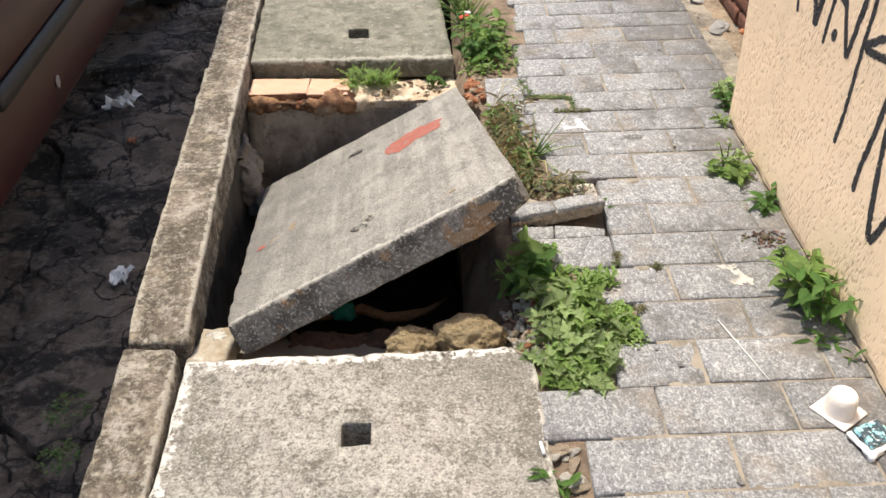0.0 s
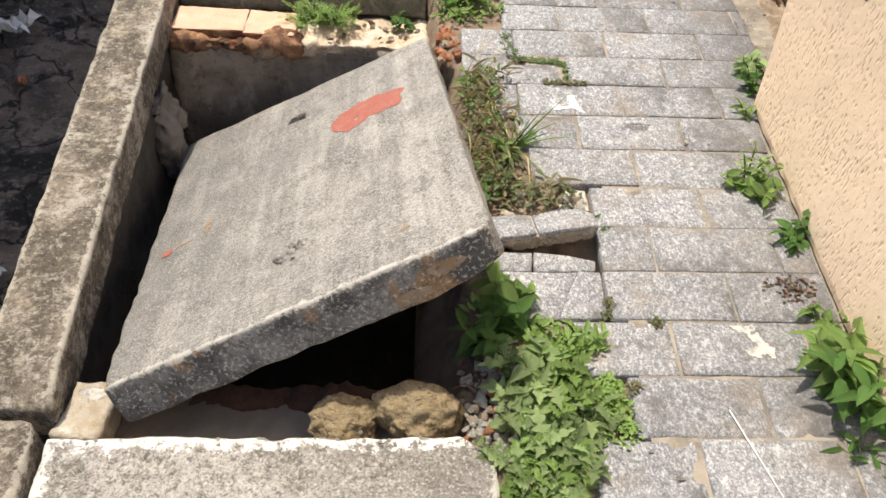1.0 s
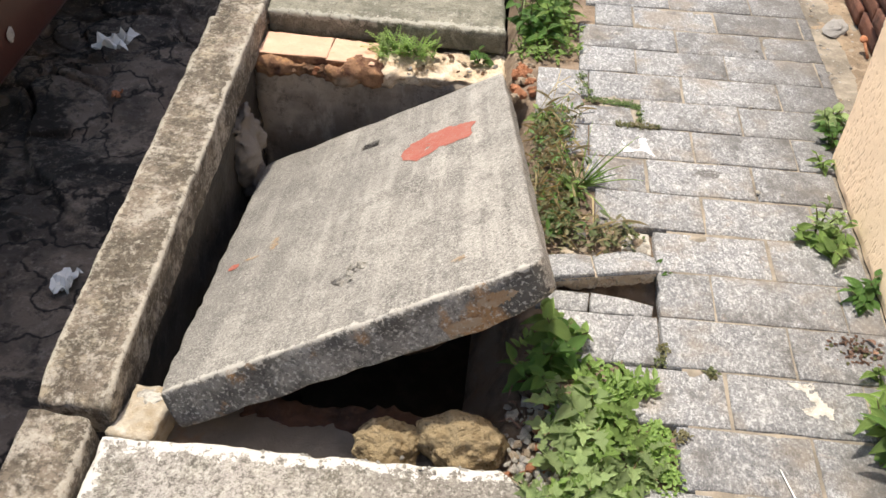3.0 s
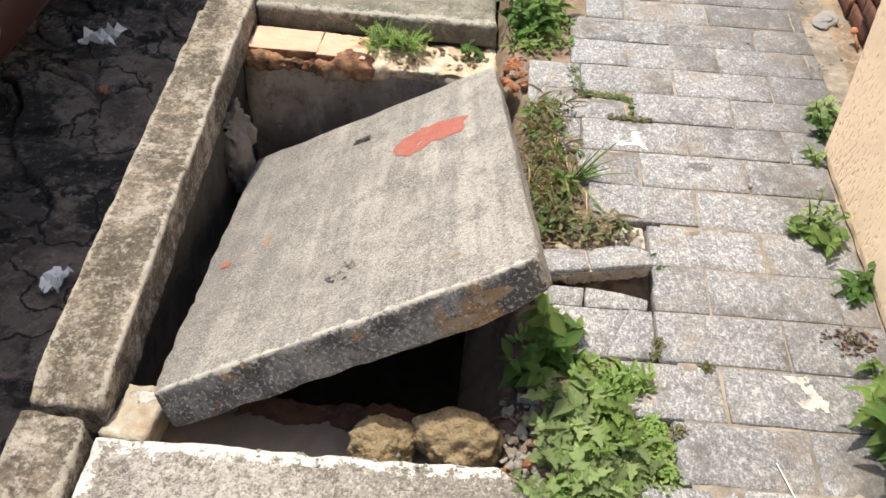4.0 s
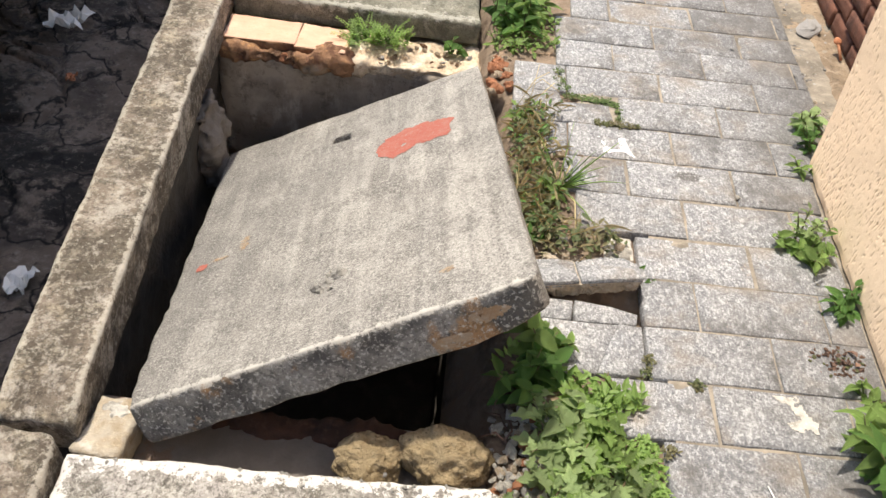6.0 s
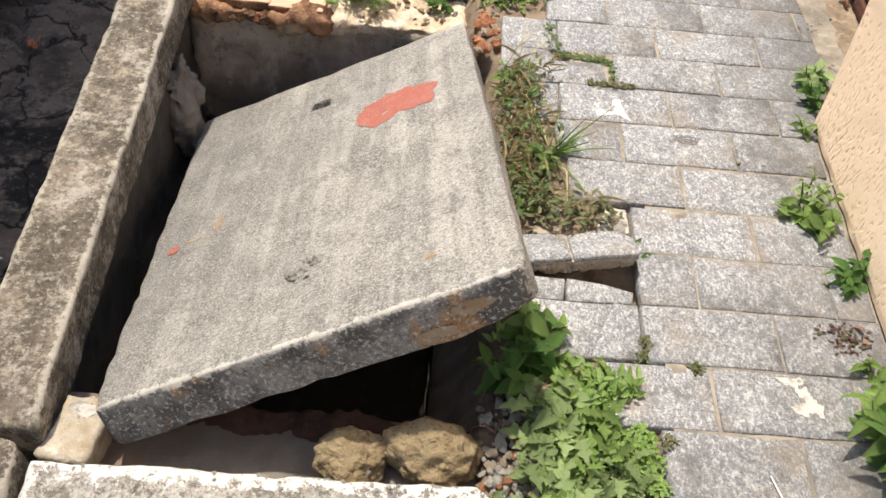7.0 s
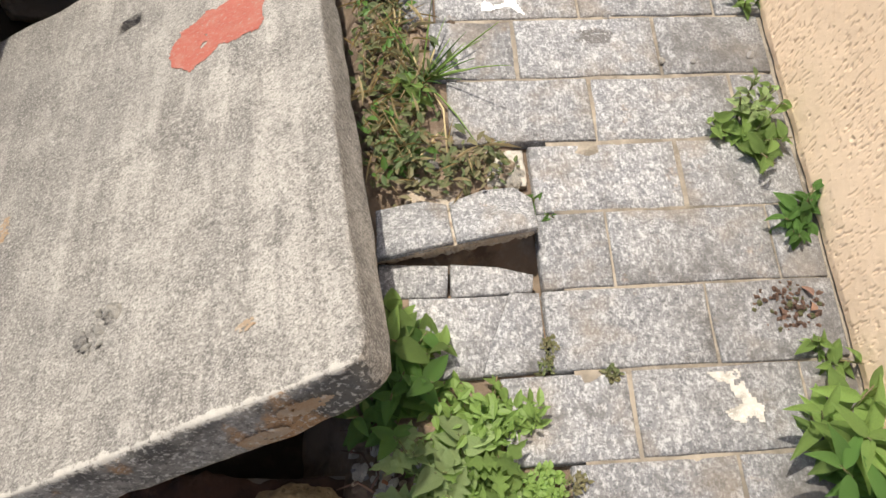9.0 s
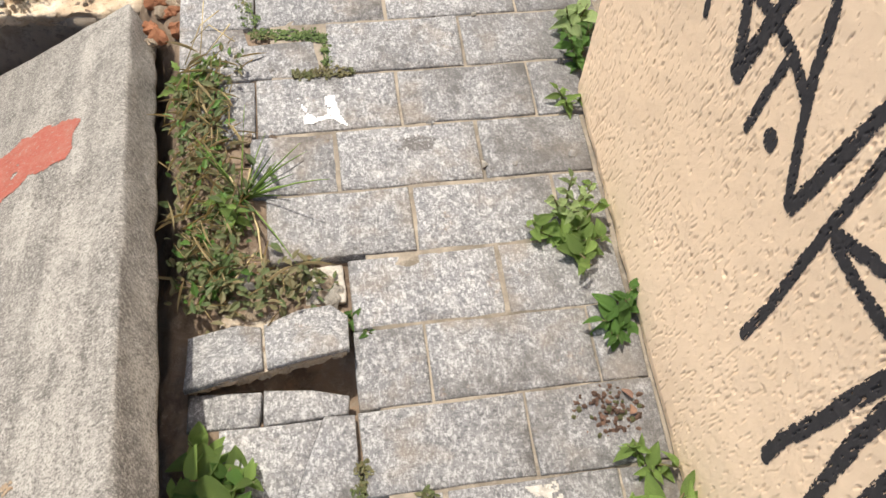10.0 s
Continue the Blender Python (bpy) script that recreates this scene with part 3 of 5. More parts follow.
wv, wf = [], []
for j, z in enumerate(zs):
    for i, y in enumerate(ys):
        wv.append((relief[j][i], y + 0.20 * z * max(0.0, (y - 0.16) / 0.20) + (0.004 * noise.noise(Vector((0, z * 20, 3))) if i == len(ys) - 1 else 0), z))
n = len(ys)
for j in range(len(zs) - 1):
    for i in range(n - 1):
        wf.append((j * n + i, (j + 1) * n + i, (j + 1) * n + i + 1, j * n + i + 1))
part("plaster", mesh_of("plaster", wv, wf, True), M_STUCCO, stucco)
PLUMB = Matrix.Identity(4)
PLUMB[0][2] = LEAN
core = bmesh.new()
bmesh.ops.create_cube(core, size=1)
core.transform(Matrix.Translation((WALL_X + 0.10, -1.3225, 1.3)) @ Matrix.Diagonal((0.172, 3.355, 2.6, 1)))
core.transform(PLUMB)
for v in core.verts:
    v.co.y += 0.20 * v.co.z if v.co.y > 0 else 0
part("wall_core", core, M_STUCCO, stucco)
upper = bmesh.new()
bmesh.ops.create_cube(upper, size=1)
upper.transform(Matrix.Translation((WALL_X + 0.01, -1.321, 1.78)) @ Matrix.Diagonal((0.02, 3.36, 1.66, 1)))
upper.transform(PLUMB)
for v in upper.verts:
    v.co.y += 0.20 * v.co.z if v.co.y > 0 else 0
part("plaster", upper, M_STUCCO, stucco)
lower = bmesh.new()
bmesh.ops.create_cube(lower, size=1)
lower.transform(Matrix.Translation((WALL_X + 0.01, -2.0, 0.475)) @ Matrix.Diagonal((0.02, 2.0, 0.95, 1)))
lower.transform(PLUMB)
part("plaster", lower, M_STUCCO, stucco)


def stroke(points, width, seed):
    """One sprayed line on the wall, a little ragged, following the plaster."""
    pts = [Vector(p) for p in points]
    line = []
    for i in range(len(pts) - 1):
        a, b = pts[i], pts[i + 1]
        k = max(2, int((b - a).length / 0.0015))
        line += [a.lerp(b, q / k) for q in range(k)]
    line.append(pts[-1])
    for _ in range(50):
        line = [line[0]] + [(line[i - 1] + line[i] * 2 + line[i + 1]) / 4 for i in range(1, len(line) - 1)] + [line[-1]]
    verts, faces, deep = [], [], []
    cols = 25
    m = len(line)
    width *= 0.88
    for i, p in enumerate(line):
        d = (line[min(i + 1, m - 1)] - line[max(i - 1, 0)]).normalized()
        s = Vector((-d.y, d.x))
        end = min(i, m - 1 - i) * 0.0015 / (width * 0.5)
        round_off = math.sqrt(max(0.02, 1 - max(0, 1 - end) ** 2))
        for c in range(cols):
            u = (c / (cols - 1) - 0.5) * width * round_off
            q = p + s * u
            face = on_plaster(q.x, q.y)
            deep.append(face - WALL_X - LEAN * q.y - 0.003 * fbm(Vector((0, q.x, q.y)) * 3) > 0.0012)
            verts.append((face - 0.0008, q.x, q.y))
    for i in range(m - 1):
        near_end = max(0.0, 1 - min(i, m - 1 - i) / 14)
        for c in range(cols - 1):
            k = i * cols + c
            rim_ = max(abs(c - cols / 2 + 0.5) / (cols / 2), near_end * 0.8)
            v = verts[k]
            grain = noise.noise(Vector((v[1] * 260, v[2] * 90, seed))) + 0.6 * noise.noise(Vector((v[1] * 620, v[2] * 260, seed)))
            if rim_ + 0.55 * grain > 0.93 or (deep[k] and rim_ + grain > 0.35):
                continue
            faces.append((k, k + 1, k + cols + 1, k + cols))
    return mesh_of("stroke", verts, faces, True)


for width, points in (
        (0.034, [(-0.062, 0.519), (-0.046, 0.556), (-0.022, 0.590), (0.010, 0.625), (0.045, 0.66)]),
        (0.036, [(-0.062, 0.519), (-0.066, 0.585), (-0.070, 0.636), (-0.075, 0.720), (-0.078, 0.80)]),
        (0.026, [(0.002, 0.628), (-0.030, 0.636), (-0.089, 0.645), (-0.146, 0.646), (-0.205, 0.631)]),
        (0.026, [(-0.110, 0.83), (-0.147, 0.746), (-0.163, 0.71), (-0.182, 0.666), (-0.204, 0.631), (-0.232, 0.59), (-0.258, 0.556), (-0.280, 0.522)]),
        (0.029, [(-0.280, 0.522), (-0.289, 0.589), (-0.293, 0.664), (-0.296, 0.739), (-0.302, 0.83)]),
        (0.022, [(-0.134, 0.655), (-0.132, 0.579), (-0.137, 0.500)]),
        (0.040, [(-0.174, 0.556), (-0.199, 0.534)]),
        (0.023, [(-0.363, 0.325), (-0.362, 0.414), (-0.352, 0.516), (-0.347, 0.588), (-0.343, 0.652), (-0.338, 0.706), (-0.328, 0.80)]),
        (0.026, [(-0.352, 0.588), (-0.387, 0.612), (-0.434, 0.643), (-0.50, 0.69)]),
        (0.026, [(-0.358, 0.585), (-0.413, 0.592), (-0.461, 0.603), (-0.483, 0.609), (-0.55, 0.63)]),
        (0.029, [(-0.524, 0.280), (-0.518, 0.339), (-0.524, 0.427), (-0.527, 0.506), (-0.532, 0.60)]),
        (0.030, [(-0.660, 0.226), (-0.632, 0.287), (-0.601, 0.368), (-0.580, 0.440), (-0.566, 0.500), (-0.556, 0.575)]),
        (0.028, [(-0.642, 0.418), (-0.633, 0.455), (-0.628, 0.484), (-0.619, 0.53)]),
        (0.028, [(-0.668, 0.228), (-0.680, 0.262), (-0.697, 0.312), (-0.714, 0.372)]),
        (0.021, [(0.064, 0.508), (0.078, 0.54), (0.092, 0.575)])):
    part("spray_stroke", stroke(points, width, width * 100 + points[0][0]), M_SPRAY, stucco, "black sprayed paint line")

# kerb of three stones; the middle one stands proud of its neighbours
kerb = tagged(empty("kerb"), "old stained concrete kerb between road and drain", "kerb", kind="structure")
for y0, y1, seed, width, shift, top in ((-2.05, -0.750, 11, 0.138, -0.020, 0.020), (-0.732, 0.790, 12, 0.152, 0.0, 0.045), (0.806, 2.3, 13, 0.150, -0.005, 0.022)):
    middle = seed == 12

    def kerb_shape(p, y0=y0, width=width, middle=middle, seed=seed):
        y = p.y + y0
        chip = 0.0
        if middle:
            chip = 0.026 * max(0.0, 1 - p.y / 0.12) ** 2 * (1 + 0.8 * noise.noise(Vector((p.x * 25, y * 25, 3))))
        bite = 0.016 * max(0.0, noise.noise(Vector((y * 9, 0, seed + 4)))) * max(0.0, (p.x - 0.7 * width) / (0.3 * width))
        end = 0.014 * noise.noise(Vector((p.x * 18, 0, seed))) * (max(0.0, 1 - p.y / 0.05) - max(0.0, 1 - (y1 - y) / 0.05))
        return Vector((kerb_in(y) - width + p.x - bite, y + end, p.z + 0.006 * noise.noise(Vector((y * 3, 0, seed))) - chip))
    me = rough_block((width, y1 - y0, 0.125 + (0 if middle else 0.03)), 0.0075, 0.009, 0.0042, seed, shape=kerb_shape)
    stone = part("kerb_stone", me, [M_KERB, M_KERB], kerb)
    stone.location = (shift, 0, top)

# covering slabs
def slab_thing(name, label, size, holes, m, mats, seed, radius=0.012, rough=0.004, shape=None, fine=0.35, step=0.0125):
    base = tagged(empty(name, m), label, "drain cover", "drain covers", "thing")
    part("concrete_panel", rough_block(size, step, radius, rough, seed, holes, shape, fine), mats, base)
    return base


def broken_corner(p):
    """The corner of the near slab that has crumbled away."""
    limit = 1.243 - max(0.0, p.x - 0.77) * 0.68 - 0.012 * noise.noise(Vector((p.x * 25, 0, 8))) * (p.x > 0.7)
    return Vector((p.x, min(p.y, limit), p.z))


near_slab = slab_thing("drain_cover", "mottled grey-brown concrete drain slab with square lifting holes, lying flat", (0.85, 1.24, 0.085),
                       [(0.392, 0.245, 0.459, 0.312), (0.392, 0.945, 0.459, 1.012)],
                       Matrix.Translation((-1.0755, -2.018, 0.0)) @ pose(0, 0, 0, 0, 0, 2.1), [M_OLD_SLAB, M_OLD_SLAB], 21, 0.010, 0.006, broken_corner, step=0.009)
far_slab = slab_thing("drain_cover", "greenish weathered concrete drain slab with a square lifting hole", (0.822, 1.25, 0.085),
                      [(0.398, 0.215, 0.485, 0.315)],
                      Matrix.Translation((-1.252, 0.950, 0.0)) @ pose(0, 0, 0, 0, 0, 0), [M_FAR_SLAB, M_FAR_SLAB], 22, 0.012, 0.006, lambda p: Vector((p.x - 0.072 * p.y, p.y - 0.03 * p.x, p.z)))


def lifted_shape(p):
    """Out of square, with the front corner beside the pavers worn round and its underside broken away."""
    x, y, z = p
    corner = max(0.0, (x - 0.69) / 0.13) * max(0.0, 1 - y / 0.10)
    z += 0.034 * corner ** 1.6 * min(1.0, -z / 0.05)
    over = (x - 0.820) + (0.024 - y)
    if over > 0 and y < 0.03:
        x, y = x - 0.32 * over, y + 0.32 * over
    return Vector((x + 0.012 - y * (0.039 - 0.0207 * x), y, z))


U = Vector((0.8968, 0.189, 0.4001)).normalized()
N = Vector((-0.4357, 0.2195, 0.8729)).normalized()
V = N.cross(U)
TILT = Matrix.Translation((-1.0467, -0.6957, 0.0314)) @ Matrix((U, V, N)).transposed().to_4x4()
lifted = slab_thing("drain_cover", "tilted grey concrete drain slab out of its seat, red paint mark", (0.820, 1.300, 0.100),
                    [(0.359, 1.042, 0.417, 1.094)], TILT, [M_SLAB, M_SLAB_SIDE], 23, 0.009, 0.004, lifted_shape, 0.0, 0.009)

me = rough_block((0.060, 0.056, 0.03), 0.006, 0.003, 0.006, 64)
me.transform(Matrix.Translation((0.336, 1.040, -0.020)))
part("slot_fill", me, [M_SLAB, M_SLAB], lifted, "old mortar filling the lifting slot")
# the right side takes the top's concrete; other sides keep the dark mottled one
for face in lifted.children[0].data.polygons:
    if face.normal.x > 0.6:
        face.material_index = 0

# pavers of the pavement
ROW, LENGTH = 0.1495, 0.2915
left_edge = {7: -0.185, 6: -0.275, 5: -0.085, 4: 0.012, 3: -0.09, 2: -0.235, 1: None, 0: None, -1: -0.145, -2: -0.172, -3: -0.235,
             -4: -0.315, -5: -0.315, -6: -0.185, -7: -0.185, -8: -0.13, -9: -0.16}


def paver(corners, seed, thick=0.03, lift=(0, 0, 0, 0)):
    """A split-face granite piece over four or more corners."""
    bm = bmesh.new()
    top = []
    k = len(corners)
    c = sum((Vector(q) for q in corners), Vector((0, 0))) / k
    for i, q in enumerate(corners):
        top.append(Vector((q[0], q[1], lift[i % len(lift)])))
    ring = []
    for i in range(k):
        a, b = top[i], top[(i + 1) % k]
        m = max(1, int((b - a).length / 0.05))
        for j in range(m):
            p = a.lerp(b, j / m)
            jit = 0.0016 if j else 0.0012
            p += Vector((random.uniform(-jit, jit), random.uniform(-jit, jit), 0))
            ring.append(p)
    def inset(p, d):
        v = Vector((c.x - p.x, c.y - p.y, 0))
        return p + v.normalized() * d
    lo = [bm.verts.new(p + Vector((0, 0, -thick))) for p in ring]
    hi = [bm.verts.new(p + Vector((0, 0, -0.0028))) for p in ring]
    inn = [bm.verts.new(inset(p, 0.003) + Vector((0, 0, random.uniform(-0.001, 0.001)))) for p in ring]
    inn2 = [bm.verts.new(inset(p, 0.035) + Vector((0, 0, random.uniform(0.000, 0.0035)))) for p in ring]
    m = len(ring)
    for i in range(m):
        j = (i + 1) % m
        for a, b in ((lo, hi), (hi, inn), (inn, inn2)):
            f = bm.faces.new((a[i], a[j], b[j], b[i]))
            f.smooth = True
    bm.faces.new(inn2)
    return bm


for k in range(8, -20, -1):
    ytop = -ROW * k
    e = left_edge.get(k, -0.17 + 0.03 * math.sin(k * 2.3))
    if e is None:
        e = 0.0
    start = (0.0 if k % 2 == 0 else 0.134) - 2 * LENGTH
    right = 0.5155 if ytop < 0.30 else 0.615
    xs = [e]
    x = start
    while x < right:
        if x > e + 0.06 and x < right - 0.03:
            xs.append(x + random.uniform(-0.006, 0.006))
        x += LENGTH
    xs.append(right)
    for a, b in zip(xs, xs[1:]):
        g = 0.0025 + random.uniform(-0.0009, 0.0012)
        sl = 0.022
        y0, y1 = ytop - ROW + g, ytop - g
        h = random.uniform(-0.002, 0.003)
        tilt = [h + random.uniform(-0.0015, 0.0015) for _ in range(4)]
        cs = [(a + g, y0 + sl * a), (b - g, y0 + sl * b), (b - g, y1 + sl * b), (a + g, y1 + sl * a)]
        if k == -4 and a == e:
            cs = [(a + g, y0), (-0.015, y0), (-0.03, y1 - 0.045), (-0.17, y1 - 0.05), (-0.18, y1), (a + g, y1)]
            tilt = [h] * 6
        if k == 2 and a == e:
            part("paver", paver([cs[0], (-0.1165, cs[0][1] + 0.0005), (-0.0605, cs[3][1] + 0.0005), cs[3]], k, lift=(h - 0.002, h, h, h - 0.002)), M_GRANITE, pavement, "cracked granite paver")
            cs = [(-0.1155, cs[1][1] - 0.001), cs[1], cs[2], (-0.0595, cs[2][1])]
        part("paver", paver(cs, k, lift=tilt), M_GRANITE, pavement)
# broken pieces beside the drain
for cs, lift in (
        ([(-0.285, -0.304), (-0.165, -0.306), (-0.162, -0.246), (-0.283, -0.238)], (-0.004, -0.002, -0.002, -0.006)),
        ([(-0.158, -0.306), (-0.018, -0.300), (-0.014, -0.268), (-0.075, -0.252), (-0.158, -0.245)], (0, 0, 0, 0, 0))):
    part("paver", paver(cs, 5, lift=lift), M_GRANITE, pavement, "broken piece of granite paver")
for cs, lift in (([(-0.285, -0.243), (-0.152, -0.222), (-0.158, -0.128), (-0.20, -0.118), (-0.285, -0.135)], (0.03, 0.042, 0.007, 0.004, 0.0)),
                 ([(-0.147, -0.221), (-0.008, -0.206), (-0.006, -0.128), (-0.035, -0.098), (-0.09, -0.100), (-0.152, -0.126)], (0.042, 0.058, 0.022, 0.010, 0.008, 0.007))):
    part("paver", paver(cs, 9, thick=0.02, lift=lift), M_GRANITE, pavement, "granite paver pushed up at one edge")
# ragged bedding mortar that came up with it
uv, uf, un = [], [], 60
for i in range(un + 1):
    t = i / un
    x, y0, top = -0.282 + 0.270 * t, -0.238 + 0.034 * t, 0.024 + 0.026 * t
    low = top - 0.040 - 0.012 * noise.noise(Vector((t * 7, 1, 0))) - 0.008 * noise.noise(Vector((t * 31, 4, 0))) - 0.010 * math.sin(t * 3.1)
    for j in range(6):
        q = j / 5
        jag = 0.007 * noise.noise(Vector((t * 14, q * 3, 2))) + 0.005 * noise.noise(Vector((t * 45, q * 6, 5)))
        uv.append((x, y0 - 0.003 + 0.008 * q + jag * (j > 0), top - 0.006 + (low - top + 0.006) * q))
    uv.append((x, y0 + 0.095, -0.015))
    uv.append((x, y0 + 0.095, -0.005 + 0.008 * t))
for i in range(un):
    for j in range(8):
        a, b = i * 8 + j, i * 8 + (j + 1) % 8
        uf.append((a, b, b + 8, a + 8))
uf += [tuple(range(7, -1, -1)), tuple(un * 8 + j for j in range(8))]
part("mortar_underside", mesh_of("mortar_underside", uv, uf), M_UNDER, pavement, "crumbling mortar under the raised paver")
for x, y, w, l, sd in ((-0.078, -0.085, 0.072, 0.078, 51), (-0.225, -0.145, 0.10, 0.05, 52)):
    me = rough_block((w, l, 0.02), 0.006, 0.004, 0.007, sd)
    me.transform(Matrix.Translation((x, y, -0.010 if sd == 51 else -0.005)))
    part("bedding_mortar", me, [M_CHIP if sd == 51 else M_UNDER, M_UNDER], pavement, "bare white bedding mortar")

# ---- along the drain ----
M_LEAF = surface("fresh_green_leaf", (0.24, 0.355, 0.095), [
    ("noise", 30, ONE, 0.45, 0.7, (0.28, 0.44, 0.10), 0.7),
    ("noise", 90, ONE, 0.6, 0.72, (0.05, 0.12, 0.025), 0.6)], [("noise", 120, ONE, 0.6)], 0.5, random_tint=0.36, translucent=0.48)
M_DARKLEAF = surface("dark_green_leaf", (0.125, 0.245, 0.055), [
    ("noise", 30, ONE, 0.45, 0.7, (0.12, 0.24, 0.05), 0.7),
    ("noise", 90, ONE, 0.6, 0.72, (0.03, 0.08, 0.02), 0.6)], [("noise", 120, ONE, 0.6)], 0.45, random_tint=0.28, translucent=0.48)
M_PALELEAF = surface("dusty_pale_green_leaf", (0.345, 0.455, 0.185), [
    ("noise", 25, ONE, 0.45, 0.7, (0.44, 0.54, 0.26), 0.7),
    ("noise", 80, ONE, 0.58, 0.7, (0.09, 0.17, 0.05), 0.6)], [("noise", 120, ONE, 0.6)], 0.6, random_tint=0.40, translucent=0.48)
M_DRYLEAF = surface("olive_withered_leaf", (0.16, 0.145, 0.07), [
    ("noise", 12, ONE, 0.45, 0.6, (0.07, 0.11, 0.03), 0.9),
    ("noise", 40, ONE, 0.58, 0.68, (0.20, 0.13, 0.06), 0.8)], [("noise", 120, ONE, 0.6)], 0.7, translucent=0.2)
M_OLIVE = surface("dull_olive_leaf", (0.125, 0.15, 0.062), [
    ("noise", 14, ONE, 0.44, 0.58, (0.075, 0.125, 0.04), 0.85),
    ("noise", 30, ONE, 0.57, 0.67, (0.22, 0.16, 0.075), 0.75)], [("noise", 120, ONE, 0.6)], 0.65, translucent=0.3)
M_STRAW = surface("dry_straw", (0.50, 0.41, 0.22), [("noise", 30, ONE, 0.45, 0.65, (0.36, 0.27, 0.13), 0.7)], [("noise", 90, ONE, 0.5)], 0.8)
M_STEM = surface("green_brown_stem", (0.11, 0.13, 0.045), [("noise", 20, ONE, 0.45, 0.65, (0.15, 0.09, 0.045), 0.8)], [("noise", 90, ONE, 0.5)], 0.7)
M_MOSS = surface("low_green_moss", (0.085, 0.13, 0.04), [
    ("noise", 60, ONE, 0.48, 0.62, (0.14, 0.19, 0.06), 0.8),
    ("noise", 20, ONE, 0.56, 0.68, (0.20, 0.15, 0.075), 0.8)], [("noise", 90, ONE, 1.0)], 0.9)
M_PAPER = surface("crumpled_white_paper", (0.78, 0.77, 0.74), [("noise", 20, ONE, 0.5, 0.7, (0.60, 0.58, 0.54), 0.6)], [("noise", 40, ONE, 0.8)], 0.85)
M_CUP = surface("off_white_foam_plastic", (0.82, 0.74, 0.66), [("noise", 15, ONE, 0.5, 0.7, (0.76, 0.66, 0.57), 0.6)], [("noise", 150, ONE, 0.3)], 0.55)
M_PRINT = surface("dark_teal_printed_card", (0.03, 0.055, 0.07), [
    ("noise", 38, ONE, 0.50, 0.56, (0.30, 0.66, 0.70), 0.9),
    ("noise", 70, ONE, 0.57, 0.62, (0.72, 0.76, 0.78), 0.8)], [], 0.45)
M_TURQ = surface("turquoise_plastic_scrap", (0.02, 0.30, 0.25), [("noise", 40, ONE, 0.5, 0.65, (0.05, 0.42, 0.36), 0.8)], [("noise", 50, ONE, 0.8)], 0.4)
M_TERRA = surface("broken_terracotta", (0.42, 0.19, 0.095), [
    ("noise", 25, ONE, 0.45, 0.65, (0.36, 0.12, 0.05), 0.8)], [("noise", 60, ONE, 1.0)], 0.9, random_tint=0.25)
M_BROWN = surface("dried_brown_litter", (0.15, 0.088, 0.062), [
    ("noise", 60, ONE, 0.48, 0.64, (0.21, 0.12, 0.075), 0.8)], [("noise", 90, ONE, 1.0)], 0.9, random_tint=0.25)
M_PETAL = surface("red_petal", (0.66, 0.06, 0.03), [("noise", 60, ONE, 0.5, 0.7, (0.78, 0.14, 0.06), 0.7)], [], 0.6)


def chips(parent, name, spots, sizes, mats, seed, flat=0.6, sub=1):
    """Loose fragments: each a piece of its own on a few shared shapes. spots: (x, y, z)."""
    rnd = random.Random(seed)
    shapes = []
    for i in range(5):
        me = bpy.data.meshes.new(name)
        bm = lump((1, rnd.uniform(0.6, 0.95), rnd.uniform(0.45, 0.8) * flat / 0.6), seed + i, sub, 0.42)
        bm.to_mesh(me)
        bm.free()
        me.materials.append(mats[i % len(mats)])
        shapes.append(me)
    for x, y, z in spots:
        ob = new(name, rnd.choice(shapes))
        s = rnd.uniform(*sizes)
        ob.matrix_basis = pose(x, y, z + s * 0.22, rnd.uniform(-25, 25), rnd.uniform(-25, 25), rnd.uniform(0, 360)) @ Matrix.Scale(s, 4)
        ob.parent = parent


def scatter(x0, x1, y0, y1, n, seed, z):
    rnd = random.Random(seed)
    out = []
    for _ in range(n):
        x, y = rnd.uniform(x0, x1), rnd.uniform(y0, y1)
        out.append((x, y, z(x, y) if callable(z) else z))
    return out


def soil_height(x, y):
    edge = -0.315 + 0.035 * noise.noise(Vector((0, y * 6, 4))) + 0.012 * noise.noise(Vector((0, y * 25, 4)))
    if y > 0.55:
        edge -= 0.07 * min(1, (y - 0.55) / 0.15)
    z = -0.013 + 0.010 * fbm((x * 12, y * 12, 3)) - (0.012 if x > -0.02 else 0)
    if x < edge:
        z -= min(0.40, (edge - x) * 2.1 + 0.01) + 0.02 * fbm((x * 20, y * 20, 7))
    elif x < edge + 0.08:
        z -= 0.02 * (1 - (x - edge) / 0.08)
    hole = max(0.0, 1 - ((x + 0.06) / 0.085) ** 2 - ((y + 0.235) / 0.05) ** 2)
    if x > -0.28 and -0.30 < y < -0.11:
        z -= 0.02 + 0.06 * hole
    if -0.76 < y < -0.52 and x < -0.24:
        z -= 0.03
    return z


soil = part("soil_bank", sheet(-0.43, 0.045, -1.25, 2.0, 0.0125, soil_height), M_SOIL)
tagged(soil, "bare reddish soil bank between drain and pavers", "soil", kind="structure")

# far ledge under the next slab
ledge = tagged(empty("brick_ledge"), "broken ledge of pale orange render over crumbling brick", "ledge", kind="structure")


def block_at(name, parent, size, m, mats, seed, radius=0.008, rough=0.008, step=0.012, label=""):
    me = rough_block(size, step, radius, rough, seed)
    me.transform(m)
    return part(name, me, mats, parent, label)


